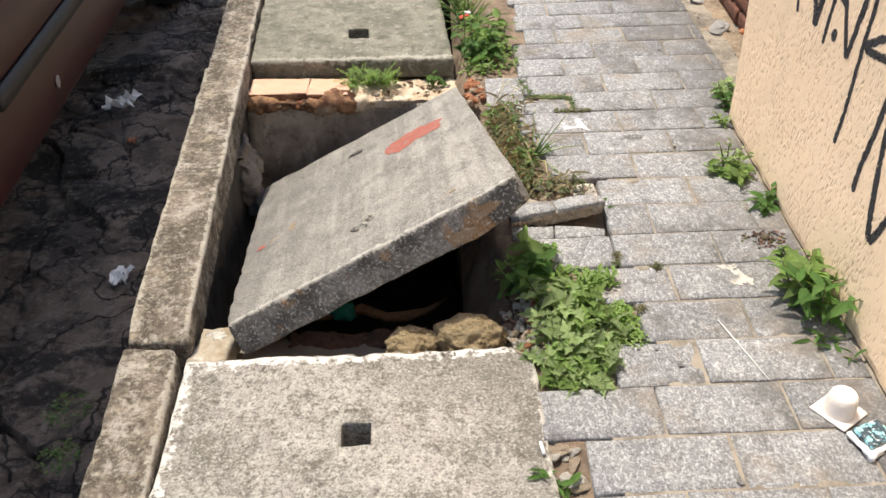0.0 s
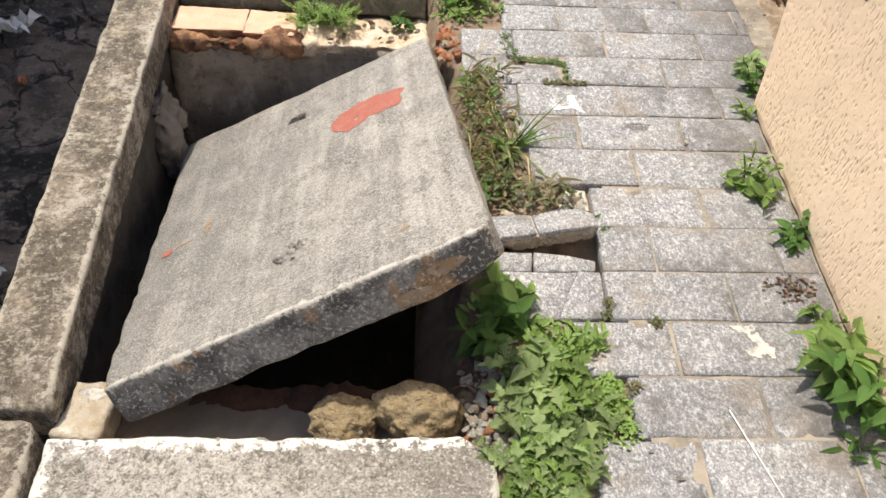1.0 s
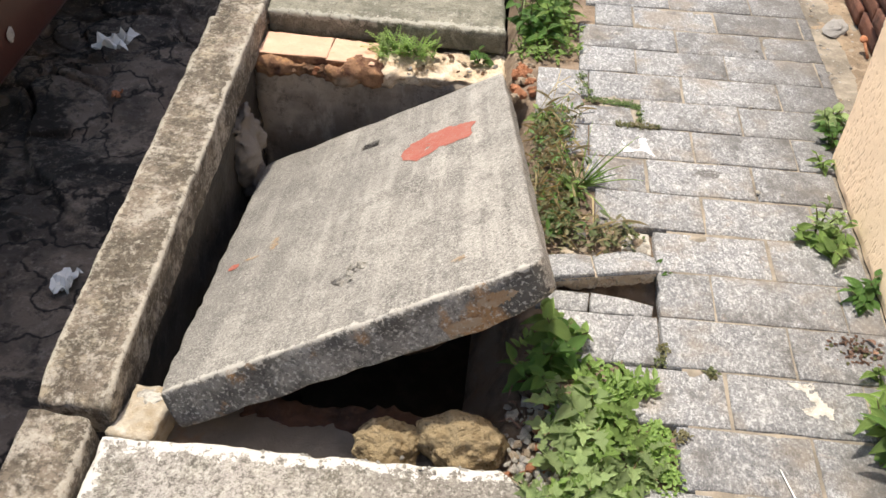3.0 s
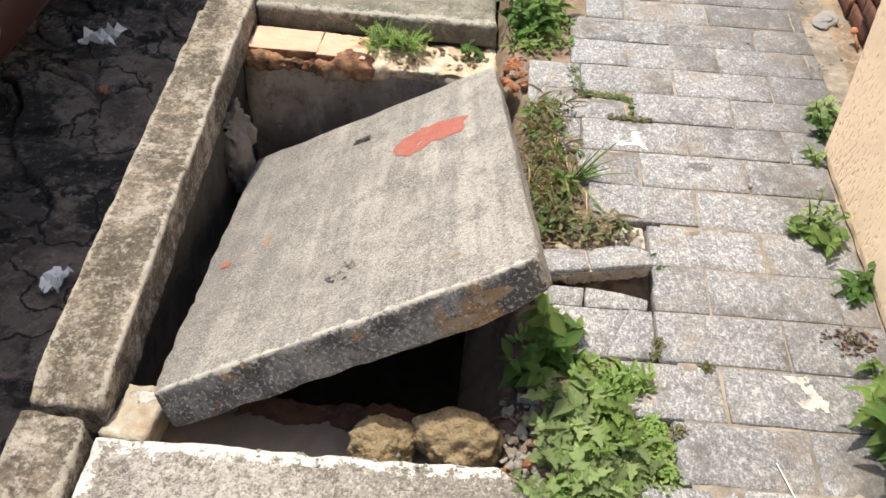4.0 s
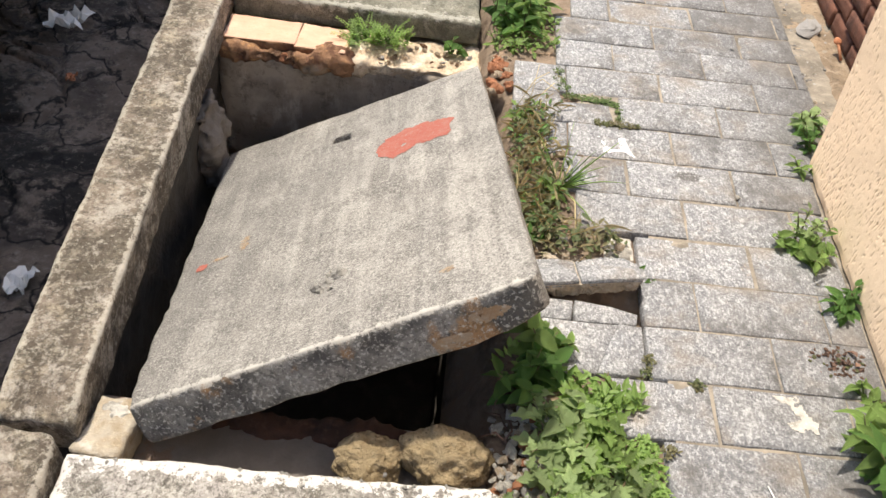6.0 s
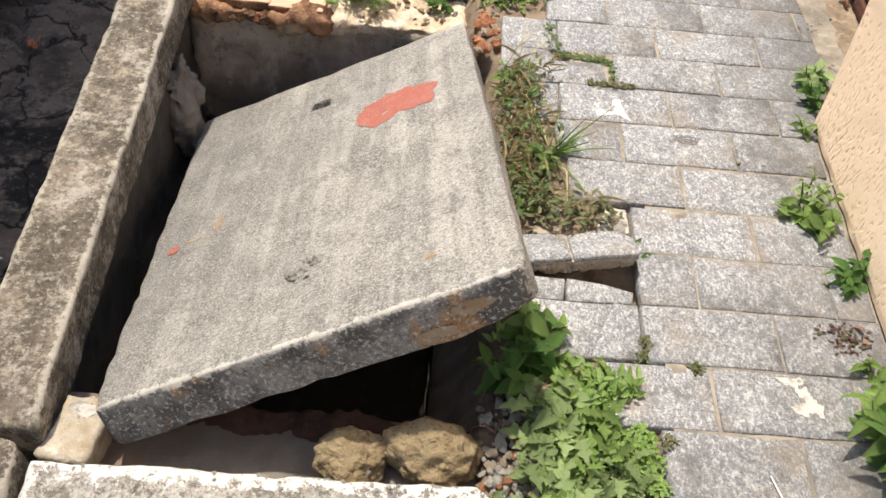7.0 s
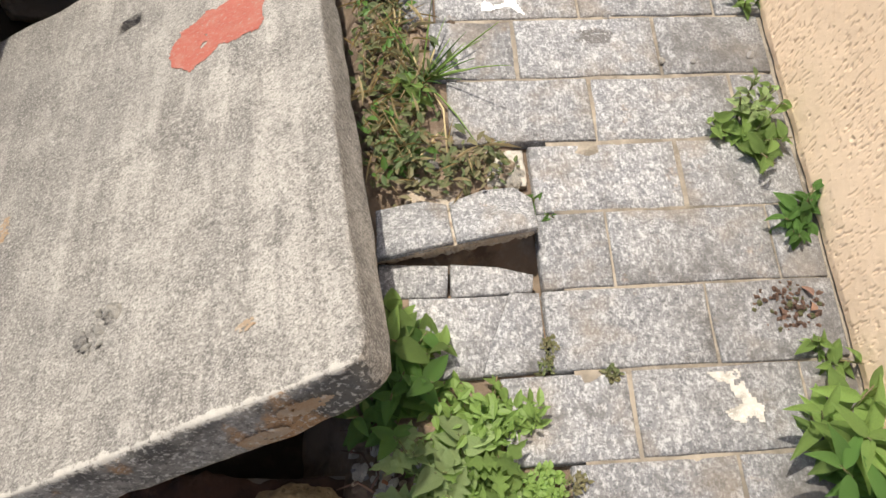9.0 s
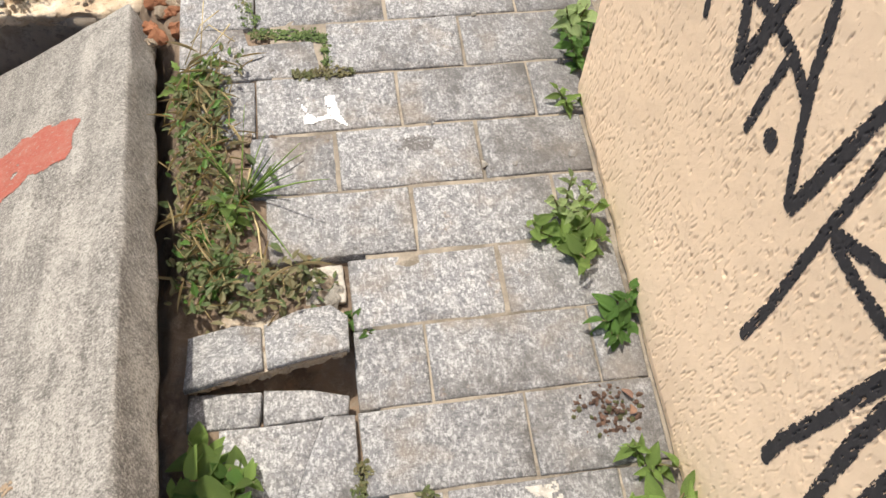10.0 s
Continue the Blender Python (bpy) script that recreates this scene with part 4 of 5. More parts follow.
block_at("render_cap", ledge, (0.235, 0.135, 0.030), Matrix.Translation((-1.245, 0.775, -0.062)), [M_ORANGE, M_CRUMBLE], 31, 0.003, 0.005, 0.008)
block_at("render_cap", ledge, (0.165, 0.150, 0.030), Matrix.Translation((-1.0125, 0.764, -0.063)) @ pose(0, 0, 0, 0, 0, -2), [M_ORANGE, M_CRUMBLE], 32, 0.004, 0.009, 0.008)
block_at("brick_core", ledge, (0.24, 0.14, 0.045), Matrix.Translation((-1.248, 0.755, -0.084)), [M_CRUMBLE, M_CRUMBLE], 33, 0.007, 0.030, 0.008)
block_at("brick_core", ledge, (0.185, 0.165, 0.055), Matrix.Translation((-1.015, 0.738, -0.083)), [M_CRUMBLE, M_CRUMBLE], 34, 0.008, 0.036, 0.008)
block_at("mortar_lump", ledge, (0.43, 0.17, 0.05), Matrix.Translation((-0.850, 0.758, -0.086)) @ pose(0, 0, 0, 3, 1, 0), [M_RUBBLE, M_RUBBLE], 35, 0.016, 0.026, 0.01)
chips(ledge, "fragment", scatter(-0.86, -0.70, 0.765, 0.80, 12, 5, -0.095) + scatter(-0.7, -0.44, 0.77, 0.9, 26, 6, -0.09), (0.010, 0.03), [M_RUBBLE, M_CRUMBLE, M_RUBBLE, M_STONE], 40, sub=1)
chips(ledge, "fragment", scatter(-1.2, -0.86, 0.742, 0.765, 12, 9, -0.108), (0.02, 0.045), [M_CRUMBLE, M_TERRA], 41, sub=2)

block_at("soil_crust", drain, (0.60, 0.055, 0.03), Matrix.Translation((-0.905, -0.632, -0.096)), [M_REDSOIL, M_REDSOIL], 39, 0.012, 0.022, 0.009, "reddish soil along the beam's edge")
rubble = tagged(empty("rubble"), "loose pebbles and brick chips on the soil beside the drain", "rubble", "", "stuff")
chips(rubble, "pebble", scatter(-0.33, -0.22, -0.80, -0.54, 170, 3, lambda x, y: soil_height(x, y) + 0.008), (0.010, 0.030), [M_CHIP, M_RUBBLE, M_CHIP, M_CHIP, M_STONE], 50)
chips(rubble, "brick_chip", scatter(-0.32, -0.24, -0.74, -0.56, 12, 23, lambda x, y: soil_height(x, y) + 0.012), (0.014, 0.03), [M_TERRA, M_TERRA, M_RUBBLE], 52)
chips(rubble, "brick_chip", scatter(-0.385, -0.325, 0.58, 0.78, 26, 8, -0.03), (0.018, 0.042), [M_TERRA, M_TERRA, M_RUBBLE], 60, sub=2)
chips(rubble, "pebble", scatter(-0.30, -0.12, -0.13, 0.5, 30, 12, soil_height), (0.012, 0.035), [M_STONE, M_RUBBLE, M_SOIL], 70)
chips(rubble, "mortar_chip", [(-0.19, -0.108, -0.012), (-0.165, -0.10, -0.012), (-0.035, -0.045, -0.014), (-0.02, -0.06, -0.012), (-0.03, -0.08, -0.014), (-0.045, -0.065, -0.014)], (0.022, 0.04), [M_RUBBLE, M_CHIP], 75, 0.3, 2)
chips(rubble, "mortar_chip", scatter(-0.265, -0.2, -1.19, -1.07, 20, 17, -0.018), (0.02, 0.04), [M_RUBBLE, M_CHIP, M_STONE], 77, 0.3, 2)

for (x, y, z), size, seed, label in (
        ((-0.568, -0.686, -0.062), (0.142, 0.110, 0.100), 4, "small ochre lump of earth and mortar on the drain edge"),
        ((-0.413, -0.672, -0.055), (0.168, 0.130, 0.120), 9, "large ochre lump of earth and mortar on the drain edge")):
    rock = tagged(part("earth_lump", lump(size, seed, 5, 0.20), M_ROCK), label, "rock", "lumps on the drain edge", "thing")
    rock.location = (x, y, z)
    chips(rock, "embedded_stone", [(-0.03, -0.042, 0.018), (0.035, -0.04, 0.022)], (0.010, 0.015), [M_STONE, M_RUBBLE], seed)
support = tagged(empty("support_block"), "yellowish broken block with a white mortar top wedged under the slab", "block", kind="thing")
block_at("block_body", support, (0.090, 0.125, 0.075), Matrix.Translation((-1.128, -0.752, -0.028)) @ pose(0, 0, 0, 0, 0, -6), [M_BLOCK, M_BLOCK], 36, 0.003, 0.012, 0.007)
cap = lump((0.058, 0.045, 0.014), 6, 4, 0.30)
cap.transform(Matrix.Translation((-1.066, -0.655, -0.028)))
part("mortar_cap", cap, M_CHIP, support, "white mortar")

# broken rock piece under the kerb inside the drain
block_at("broken_edge", drain, (0.06, 0.16, 0.28), Matrix.Translation((-1.262, 0.40, -0.13)) @ pose(0, 0, 0, 4, -6, 5), [M_BEAM, M_BEAM], 38, 0.012, 0.045, 0.01)

# paint on the tilted slab
S23 = Vector((23 * 7.3, 23 * 3.1, 23 * 1.7))


def on_slab(a, b, h):
    return (a, b, h + 0.004 * fbm(Vector((a, b, 0)) * 9 + S23) * 0.9)


red = [(0.462, 0.858), (0.487, 0.916), (0.51, 0.945), (0.545, 0.960), (0.592, 0.982), (0.633, 0.975), (0.681, 0.960), (0.716, 0.938), (0.722, 0.894), (0.712, 0.842), (0.697, 0.798),
       (0.668, 0.793), (0.638, 0.791), (0.6, 0.803), (0.57, 0.788), (0.536, 0.765), (0.509, 0.785), (0.475, 0.821)]
part("paint_mark", blot(red, 0.003, 0.0012, 2, on_slab, 0.26, 0.655), M_RED, lifted, "flaking red paint spot")
part("paint_mark", blot([(0.036, 0.488), (0.066, 0.485), (0.072, 0.515), (0.042, 0.521)], 0.004, 0.0018, 3, on_slab, 0.2, 0.85), M_RED, lifted, "small red paint drip")
for cx, cy, rx, ry in ((0.154, 0.569, 0.018, 0.040), (0.10, 0.520, 0.026, 0.010), (0.664, 0.127, 0.022, 0.016)):
    o = [(cx + rx * math.cos(t * 0.63), cy + ry * math.sin(t * 0.63)) for t in range(10)]
    part("rust_stain", blot(o, 0.003, 0.0010, cx * 9, on_slab, 0.6, 0.47), M_RUST, lifted, "faint rust stain")
# filled lifting hole
chips(lifted, "mortar_crumb", [(0.385, 0.215, -0.004), (0.40, 0.235, -0.004), (0.415, 0.20, -0.004), (0.438, 0.253, -0.004), (0.375, 0.222, -0.006), (0.395, 0.19, -0.006), (0.425, 0.24, -0.008), (0.405, 0.262, -0.006), (0.43, 0.262, -0.005), (0.412, 0.225, -0.005), (0.39, 0.205, -0.005), (0.42, 0.252, -0.004), (0.38, 0.235, -0.004)],
      (0.012, 0.026), [M_WORN, M_SLAB, M_CHIP], 80, 0.35, 3)
# rusty crumbling patches on the front edge and corner
for u0, u1, z0, z1, sd in ((0.60, 0.69, -0.095, -0.055, 2), (0.68, 0.77, -0.06, -0.02, 3)):
    o = [((u0 + u1) / 2 + (u1 - u0) / 2 * math.cos(t * 0.52), (z0 + z1) / 2 + (z1 - z0) / 2 * math.sin(t * 0.52)) for t in range(12)]

    def on_front(a, b, h):
        p = Vector((a, 0, b))
        return (a, -h - 0.004 * fbm(p * 9 + S23) * -0.9 - 0.0025, b)
    part("rust_stain", blot(o, 0.003, 0.001, sd, on_front, 0.45, 0.60), M_RUST, lifted, "rusty orange crumbling patch")

# dark gum spots and smudges on the pavers
M_SMUDGE = surface("dark_trodden_stain", (0.115, 0.108, 0.102), [
    ("grain", 60, ONE, 0.50, 0.60, (0.24, 0.235, 0.228), 0.7),
    ("noise", 200, ONE, 0.53, 0.63, (0.40, 0.395, 0.385), 0.6)], [("grain", 70, ONE, 0.6)], 0.85)
for cx, cy, rx, ry, sd in ((0.073, -0.832, 0.014, 0.013, 1), (0.121, -1.177, 0.012, 0.010, 2), (0.165, 0.250, 0.050, 0.024, 4), (0.196, 0.302, 0.013, 0.008, 5), (0.030, -0.778, 0.008, 0.006, 6)):
    o = [(cx + rx * math.cos(t * 0.48) * (1 + 0.25 * math.sin(t * 2.1 + sd)), cy + ry * math.sin(t * 0.48)) for t in range(13)]
    part("stain", blot(o, 0.003, 0.0042, sd, lambda a, b, h: (a, b, h), 0.5, 0.60), M_SMUDGE, pavement, "dark trodden stain")

# splashes of white paint on the pavers
for o, sd in (([(-0.075, 0.39), (-0.066, 0.39), (-0.05, 0.352), (-0.036, 0.336), (-0.016, 0.342), (-0.018, 0.39), (0.008, 0.395), (0.014, 0.345), (0.034, 0.300), (0.004, 0.318), (-0.012, 0.326), (-0.03, 0.318), (-0.066, 0.312), (-0.06, 0.345)], 4),
              ([(0.258, -0.456), (0.316, -0.452), (0.322, -0.49), (0.345, -0.518), (0.34, -0.548), (0.285, -0.545), (0.272, -0.525), (0.295, -0.51), (0.29, -0.478), (0.262, -0.475)], 7)):
    mark = part("paint_splash", blot(o, 0.0035, 0.0045, sd, lambda a, b, h: (a, b, h), 0.12, 0.72 if sd == 4 else 0.52), M_WHITEPAINT if sd == 4 else M_WORN, pavement, "white paint splash")

rnd = random.Random(62)
chips(near_slab, "aggregate_stone", [(rnd.uniform(0.02, 0.76), 1.236 - 0.03 * rnd.random() ** 2, -0.003) for _ in range(60)], (0.005, 0.012), [M_CHIP, M_WORN, M_CHIP], 320, 0.3)
chips(far_slab, "aggregate_stone", [(rnd.uniform(0.02, 0.79), 0.006 + 0.03 * rnd.random() ** 2, -0.003) for _ in range(40)], (0.005, 0.013), [M_CHIP, M_WORN, M_FAR_SLAB], 330, 0.4)
chips(kerb, "aggregate_stone", [(kerb_in(y) - 0.006 - 0.012 * rnd.random(), y, -0.004) for y in [rnd.uniform(-0.7, 1.4) for _ in range(70)]], (0.005, 0.012), [M_WORN, M_CHIP, M_KERB], 340, 0.5)
# stick with a plastic scrap in the drain
stick = tagged(empty("driftwood_stick"), "bent brown stick caught in the drain with a turquoise scrap", "stick", kind="thing")
part("stick", tube([(-1.21, -0.10, -0.47), (-0.95, -0.07, -0.485), (-0.85, -0.05, -0.50), (-0.778, -0.017, -0.50), (-0.69, -0.06, -0.505), (-0.617, -0.062, -0.50), (-0.55, -0.045, -0.495), (-0.48, 0.0, -0.48)],
                   [0.014, 0.014, 0.015, 0.019, 0.017, 0.019, 0.014, 0.005], 8), M_BANK, stick)
scrap = lump((0.085, 0.06, 0.045), 15, 3, 0.5)
scrap.transform(Matrix.Translation((-0.825, -0.06, -0.475)))
part("plastic_scrap", scrap, M_TURQ, stick, "crumpled turquoise plastic")

# ---- weeds ----


def leaf_mesh(length, width, material, lobes=0, fold=0.25, bend=0.35, stations=7, point=1.0, name="leaf"):
    """A leaf along +y from its stalk, folded on its midrib and bent down; lobes: teeth along each side."""
    verts, faces = [], []
    n = stations if not lobes else lobes * 4 + 3
    for i in range(n):
        t = i / (n - 1)
        w = math.sin(math.pi * min(1, t ** 0.75 * 0.97 + 0.02)) ** point
        if lobes:
            saw = (t * lobes) % 1.0
            w *= 0.36 + 0.78 * saw if t < 0.93 else 0.5
        w = max(w, 0.04) * width / 2
        y, z = length * t, -bend * length * t * t
        e = 0.04 * length * math.sin(t * 9 + width * 300)
        verts += [(-w, y - (0.10 * length if lobes else 0) * w / width * 2, z + fold * w + e * 0.4), (-w * 0.5, y, z + fold * w * 0.35), (0, y, z),
                  (w * 0.5, y, z + fold * w * 0.35), (w, y - (0.10 * length if lobes else 0) * w / width * 2, z + fold * w - e * 0.4)]
    for i in range(n - 1):
        for k in range(4):
            a = i * 5 + k
            faces.append((a, a + 1, a + 6, a + 5))
    me = mesh_of(name, verts, faces, True)
    me.materials.append(material)
    return me


def weed(name, label, x, y, z, seed, stems, height, spread, per_stem, leaf_size, ratio, material, lobes=0, droop=0.0, group="weeds", base_rosette=0, bend=0.35, point=1.0):
    """A plant of several leafy stems. Every leaf is a piece on one of four shared shapes."""
    rnd = random.Random(seed)
    base = tagged(empty(name, Matrix.Translation((x, y, z))), label, "plant", group, "thing")
    shapes = [leaf_mesh(1.0, ratio * rnd.uniform(0.85, 1.15), material, lobes, rnd.uniform(0.25, 0.75), bend * rnd.uniform(0.4, 1.5), point=point) for _ in range(4)]

    def put(p, yaw, pitch, size):
        ob = new("leaf", rnd.choice(shapes))
        ob.matrix_basis = Matrix.Translation(p) @ pose(0, 0, 0, 0, 0, yaw) @ pose(0, 0, 0, pitch + rnd.uniform(-20, 20), rnd.uniform(-28, 28), 0) @ Matrix.Scale(size, 4)
        ob.parent = base

    for s in range(stems):
        a = 2 * math.pi * (s + rnd.uniform(-0.6, 0.9)) / stems
        reach = spread * rnd.uniform(0.35, 1.0) if stems > 1 else 0.2 * spread
        h = height * rnd.uniform(0.6, 1.0)
        pts = [Vector((math.cos(a) * reach * t ** 1.4 + 0.01 * math.cos(a), math.sin(a) * reach * t ** 1.4 + 0.01 * math.sin(a), h * t - 0.01)) for t in (0, 0.25, 0.5, 0.75, 1.0)]
        part("stem", tube(pts, [0.0035, 0.003, 0.0026, 0.002, 0.0012], 5), M_STEM, base)
        for i in range(per_stem):
            t = 0.2 + 0.8 * (i + rnd.random() * 0.6) / per_stem
            q = pts[0].lerp(pts[-1], t)
            k = min(3, int(t * 4))
            q = pts[k].lerp(pts[k + 1], min(1, t * 4 - k))
            yaw = math.degrees(a) - 90 + i * 137.5 + rnd.uniform(-25, 25)
            put(q, yaw, (6 + 30 * t) * rnd.uniform(0.4, 1.1) - droop, leaf_size * rnd.uniform(0.55, 1.25) * (1.1 - 0.45 * t))
    for i in range(base_rosette):
        put(Vector((rnd.uniform(-0.4, 0.4) * spread, rnd.uniform(-0.4, 0.4) * spread, 0.012)), i * 137.5, rnd.uniform(0, 25), leaf_size * rnd.uniform(0.8, 1.2))
    return base


# thistle-like patch between the near slab and the pavers
for i, (x, y, s, n, hgt) in enumerate(((-0.12, -0.64, 0.066, 4, 0.07), (-0.19, -0.72, 0.070, 4, 0.06), (-0.10, -0.76, 0.060, 4, 0.06), (-0.21, -0.62, 0.064, 4, 0.07),
                                        (-0.16, -0.82, 0.056, 4, 0.05), (-0.06, -0.69, 0.042, 3, 0.04), (-0.23, -0.80, 0.050, 4, 0.05), (-0.13, -0.875, 0.050, 4, 0.04), (-0.225, -0.885, 0.046, 4, 0.04))):
    weed("thistle_weed", "pale green lobed weed growing in the gap beside the slab", x, y, -0.012, 100 + i, n, hgt, 0.085, 8, s, 0.66, M_PALELEAF if i % 4 else M_LEAF, 4, group="weeds beside the drain", base_rosette=6, bend=0.2)
weed("leafy_weed", "broad dull leaf weed among pale lobed leaves", -0.15, -0.60, -0.01, 120, 3, 0.07, 0.05, 4, 0.080, 0.72, M_PALELEAF, 0, group="weeds beside the drain")
# glossy bush by the drain
for i, (x, y) in enumerate(((-0.255, -0.43), (-0.275, -0.50), (-0.225, -0.38))):
    weed("nightshade_weed", "dark green weed with oval leaves leaning over the drain", x, y, -0.03, 130 + i, 4, 0.115, 0.075, 8, 0.064, 0.56, M_DARKLEAF if i != 2 else M_LEAF, group="weeds beside the drain", point=0.8)
weed("small_weed", "small green weed in a joint of the pavers", -0.10, -0.50, -0.01, 140, 4, 0.04, 0.05, 5, 0.035, 0.5, M_LEAF)
weed("small_weed", "small green weed at the edge of the near slab", -0.262, -1.17, -0.02, 141, 4, 0.05, 0.04, 5, 0.042, 0.4, M_DARKLEAF)
weed("small_weed", "tiny weed in the joint beside the raised paver", 0.012, -0.135, -0.008, 142, 4, 0.025, 0.03, 4, 0.026, 0.5, M_DARKLEAF)
weed("small_weed", "tiny weed in a joint between pavers", -0.012, -0.43, -0.008, 143, 5, 0.02, 0.03, 4, 0.018, 0.5, M_DRYLEAF)
weed("nettle_weed", "small green nettle at the foot of the tilted slab", -0.285, 0.44, -0.02, 144, 5, 0.07, 0.05, 6, 0.045, 0.55, M_LEAF, 3, group="weeds beside the drain")
weed("nettle_weed", "bright green shoot among withered weeds", -0.215, 0.115, -0.02, 145, 3, 0.10, 0.03, 5, 0.05, 0.5, M_LEAF, group="weeds beside the drain")
weed("nettle_weed", "low green weed beside the tilted slab", -0.245, -0.02, -0.02, 146, 5, 0.05, 0.05, 6, 0.035, 0.45, M_DARKLEAF, group="weeds beside the drain")
# plants at the far slab
for i, (x, y) in enumerate(((-0.30, 0.92), (-0.26, 1.02), (-0.35, 0.99), (-0.30, 1.12))):
    weed("broad_leaf_weed", "lush green weed with broad leaves beside the far slab", x, y, -0.03, 150 + i, 4, 0.15, 0.08, 7, 0.075, 0.48, M_LEAF if i % 2 else M_DARKLEAF, group="weeds by the far slab", point=0.8)
weed("broad_leaf_weed", "yellow-green weed beside the far slab", -0.36, 0.85, -0.03, 156, 4, 0.06, 0.06, 6, 0.04, 0.5, M_LEAF, 2, group="weeds by the far slab")
weed("grassy_weed", "thin green weed at the edge of the far slab", -0.37, 1.42, -0.03, 157, 5, 0.14, 0.09, 8, 0.06, 0.22, M_LEAF, group="weeds by the far slab")
weed("grassy_weed", "thin green weed beside the far slab", -0.33, 1.27, -0.03, 158, 5, 0.10, 0.07, 8, 0.05, 0.3, M_LEAF, group="weeds by the far slab")
weed("creeping_weed", "small round-leaved weed on the broken ledge", -0.505, 0.87, -0.075, 159, 3, 0.05, 0.03, 3, 0.045, 0.8, M_DARKLEAF, group="weeds by the far slab", point=0.6)
flower = tagged(empty("flower_stalk", Matrix.Translation((-0.385, 0.95, -0.03))), "small red and white flower heads on a thin stalk", "flower", kind="thing")
part("stem", tube([(0, 0, 0), (0.0, 0.01, 0.10), (0.004, 0.02, 0.185)], 0.002, 5), M_STEM, flower)
for dx, dy, dz, m, s in ((-0.012, 0.02, 0.185, M_PETAL, 0.018), (0.012, 0.022, 0.19, M_PETAL, 0.016), (0.018, 0.04, 0.195, M_PAPER, 0.017), (0.008, 0.03, 0.20, M_PAPER, 0.014)):
    bm = lump((s, s, s * 0.7), dx * 100, 2, 0.4)
    bm.transform(Matrix.Translation((dx, dy, dz)))
    part("flower_head", bm, m, flower)


def fern_tuft():
    """A feathery low weed on the ledge, many fine fronds."""
    base = tagged(empty("ferny_weed", Matrix.Translation((-0.76, 0.865, -0.075))), "feathery bright green weed on the broken ledge", "plant", "weeds by the far slab", "thing")
    rnd = random.Random(77)
    for f in range(64):
        a = rnd.uniform(0, 2 * math.pi)
        ln = rnd.uniform(0.05, 0.085)
        ox, oy = rnd.uniform(-0.085, 0.10), rnd.uniform(-0.03, 0.025)
        verts, faces = [], []
        for i in range(9):
            t = (i + 1) / 9
            for s in (-1, 1):
                w = 0.016 * (1 - 0.6 * t)
                p = Vector((s * 0.0008, ln * t, 0.05 * t - 0.03 * t * t))
                q = p + Vector((s * w, 0.006, 0.004 * rnd.uniform(-1, 1)))
                k = len(verts)
                verts += [p, p + Vector((s * w * 0.5, -0.003, 0.001)), q, p + Vector((s * w * 0.5, 0.006, 0.001))]
                faces.append((k, k + 1, k + 2, k + 3))
        me = mesh_of("frond", verts, faces)
        me.transform(Matrix.Translation((ox, oy, 0)) @ Matrix.Rotation(a, 4, "Z") @ Matrix.Rotation(rnd.uniform(0.1, 0.9), 4, "X"))
        part("frond", me, M_LEAF, base)


fern_tuft()

# plants along the foot of the stucco wall
weed("wall_weed", "soft green weed with broad oval leaves at the wall foot", 0.425, 0.00, 0.0, 160, 6, 0.060, 0.085, 8, 0.050, 0.58, M_LEAF, group="weeds along the wall", base_rosette=4, point=0.8)
weed("wall_weed", "yellowing shoot above broad oval leaves", 0.430, 0.065, 0.0, 161, 4, 0.11, 0.05, 9, 0.030, 0.50, M_PALELEAF, group="weeds along the wall")
weed("wall_weed", "dark green rosette weed at the wall foot", 0.485, -0.175, 0.0, 162, 5, 0.055, 0.05, 6, 0.042, 0.55, M_DARKLEAF, group="weeds along the wall", base_rosette=5, point=0.7)
part("dry_stalk", tube([(0.49, -0.175, 0.01), (0.487, -0.18, 0.08), (0.475, -0.17, 0.16)], [0.0014, 0.0011, 0.0007], 5), M_STRAW, bpy.data.objects["wall_weed.002"])
weed("wall_weed", "small light green weed at the wall foot", 0.472, -0.435, 0.0, 163, 4, 0.05, 0.04, 5, 0.042, 0.5, M_LEAF, group="weeds along the wall")
for i, (x, y) in enumerate(((0.435, -0.575), (0.475, -0.66), (0.485, -0.56))):
    weed("lance_leaf_weed", "tall dark green weed with long pointed leaves against the wall", x, y, 0.0, 165 + i, 3, 0.15, 0.08, 9, 0.096, 0.33, M_LEAF if i != 1 else M_DARKLEAF, group="weeds along the wall", point=0.9, bend=0.25)
weed("lance_leaf_weed", "low weed with narrow leaves on the pavers by the wall", 0.445, -0.80, 0.0, 169, 4, 0.025, 0.06, 4, 0.06, 0.2, M_DARKLEAF, group="weeds along the wall")
weed("wall_weed", "upright green weed at the wall corner", 0.500, 0.33, 0.0, 170, 3, 0.060, 0.03, 6, 0.040, 0.45, M_LEAF, group="weeds along the wall")
weed("wall_weed", "green weed with broad leaves behind the wall corner", 0.545, 0.45, 0.0, 171, 4, 0.08, 0.04, 7, 0.042, 0.55, M_DARKLEAF, group="weeds along the wall")
weed("wall_weed", "pale brownish weed behind the wall corner", 0.55, 0.55, 0.0, 172, 4, 0.09, 0.04, 5, 0.055, 0.65, M_PALELEAF, group="weeds along the wall")
weed("small_weed", "tiny green weed against the stucco wall", 0.50, 0.10, 0.0, 173, 3, 0.03, 0.02, 4, 0.026, 0.5, M_LEAF, group="weeds along the wall")


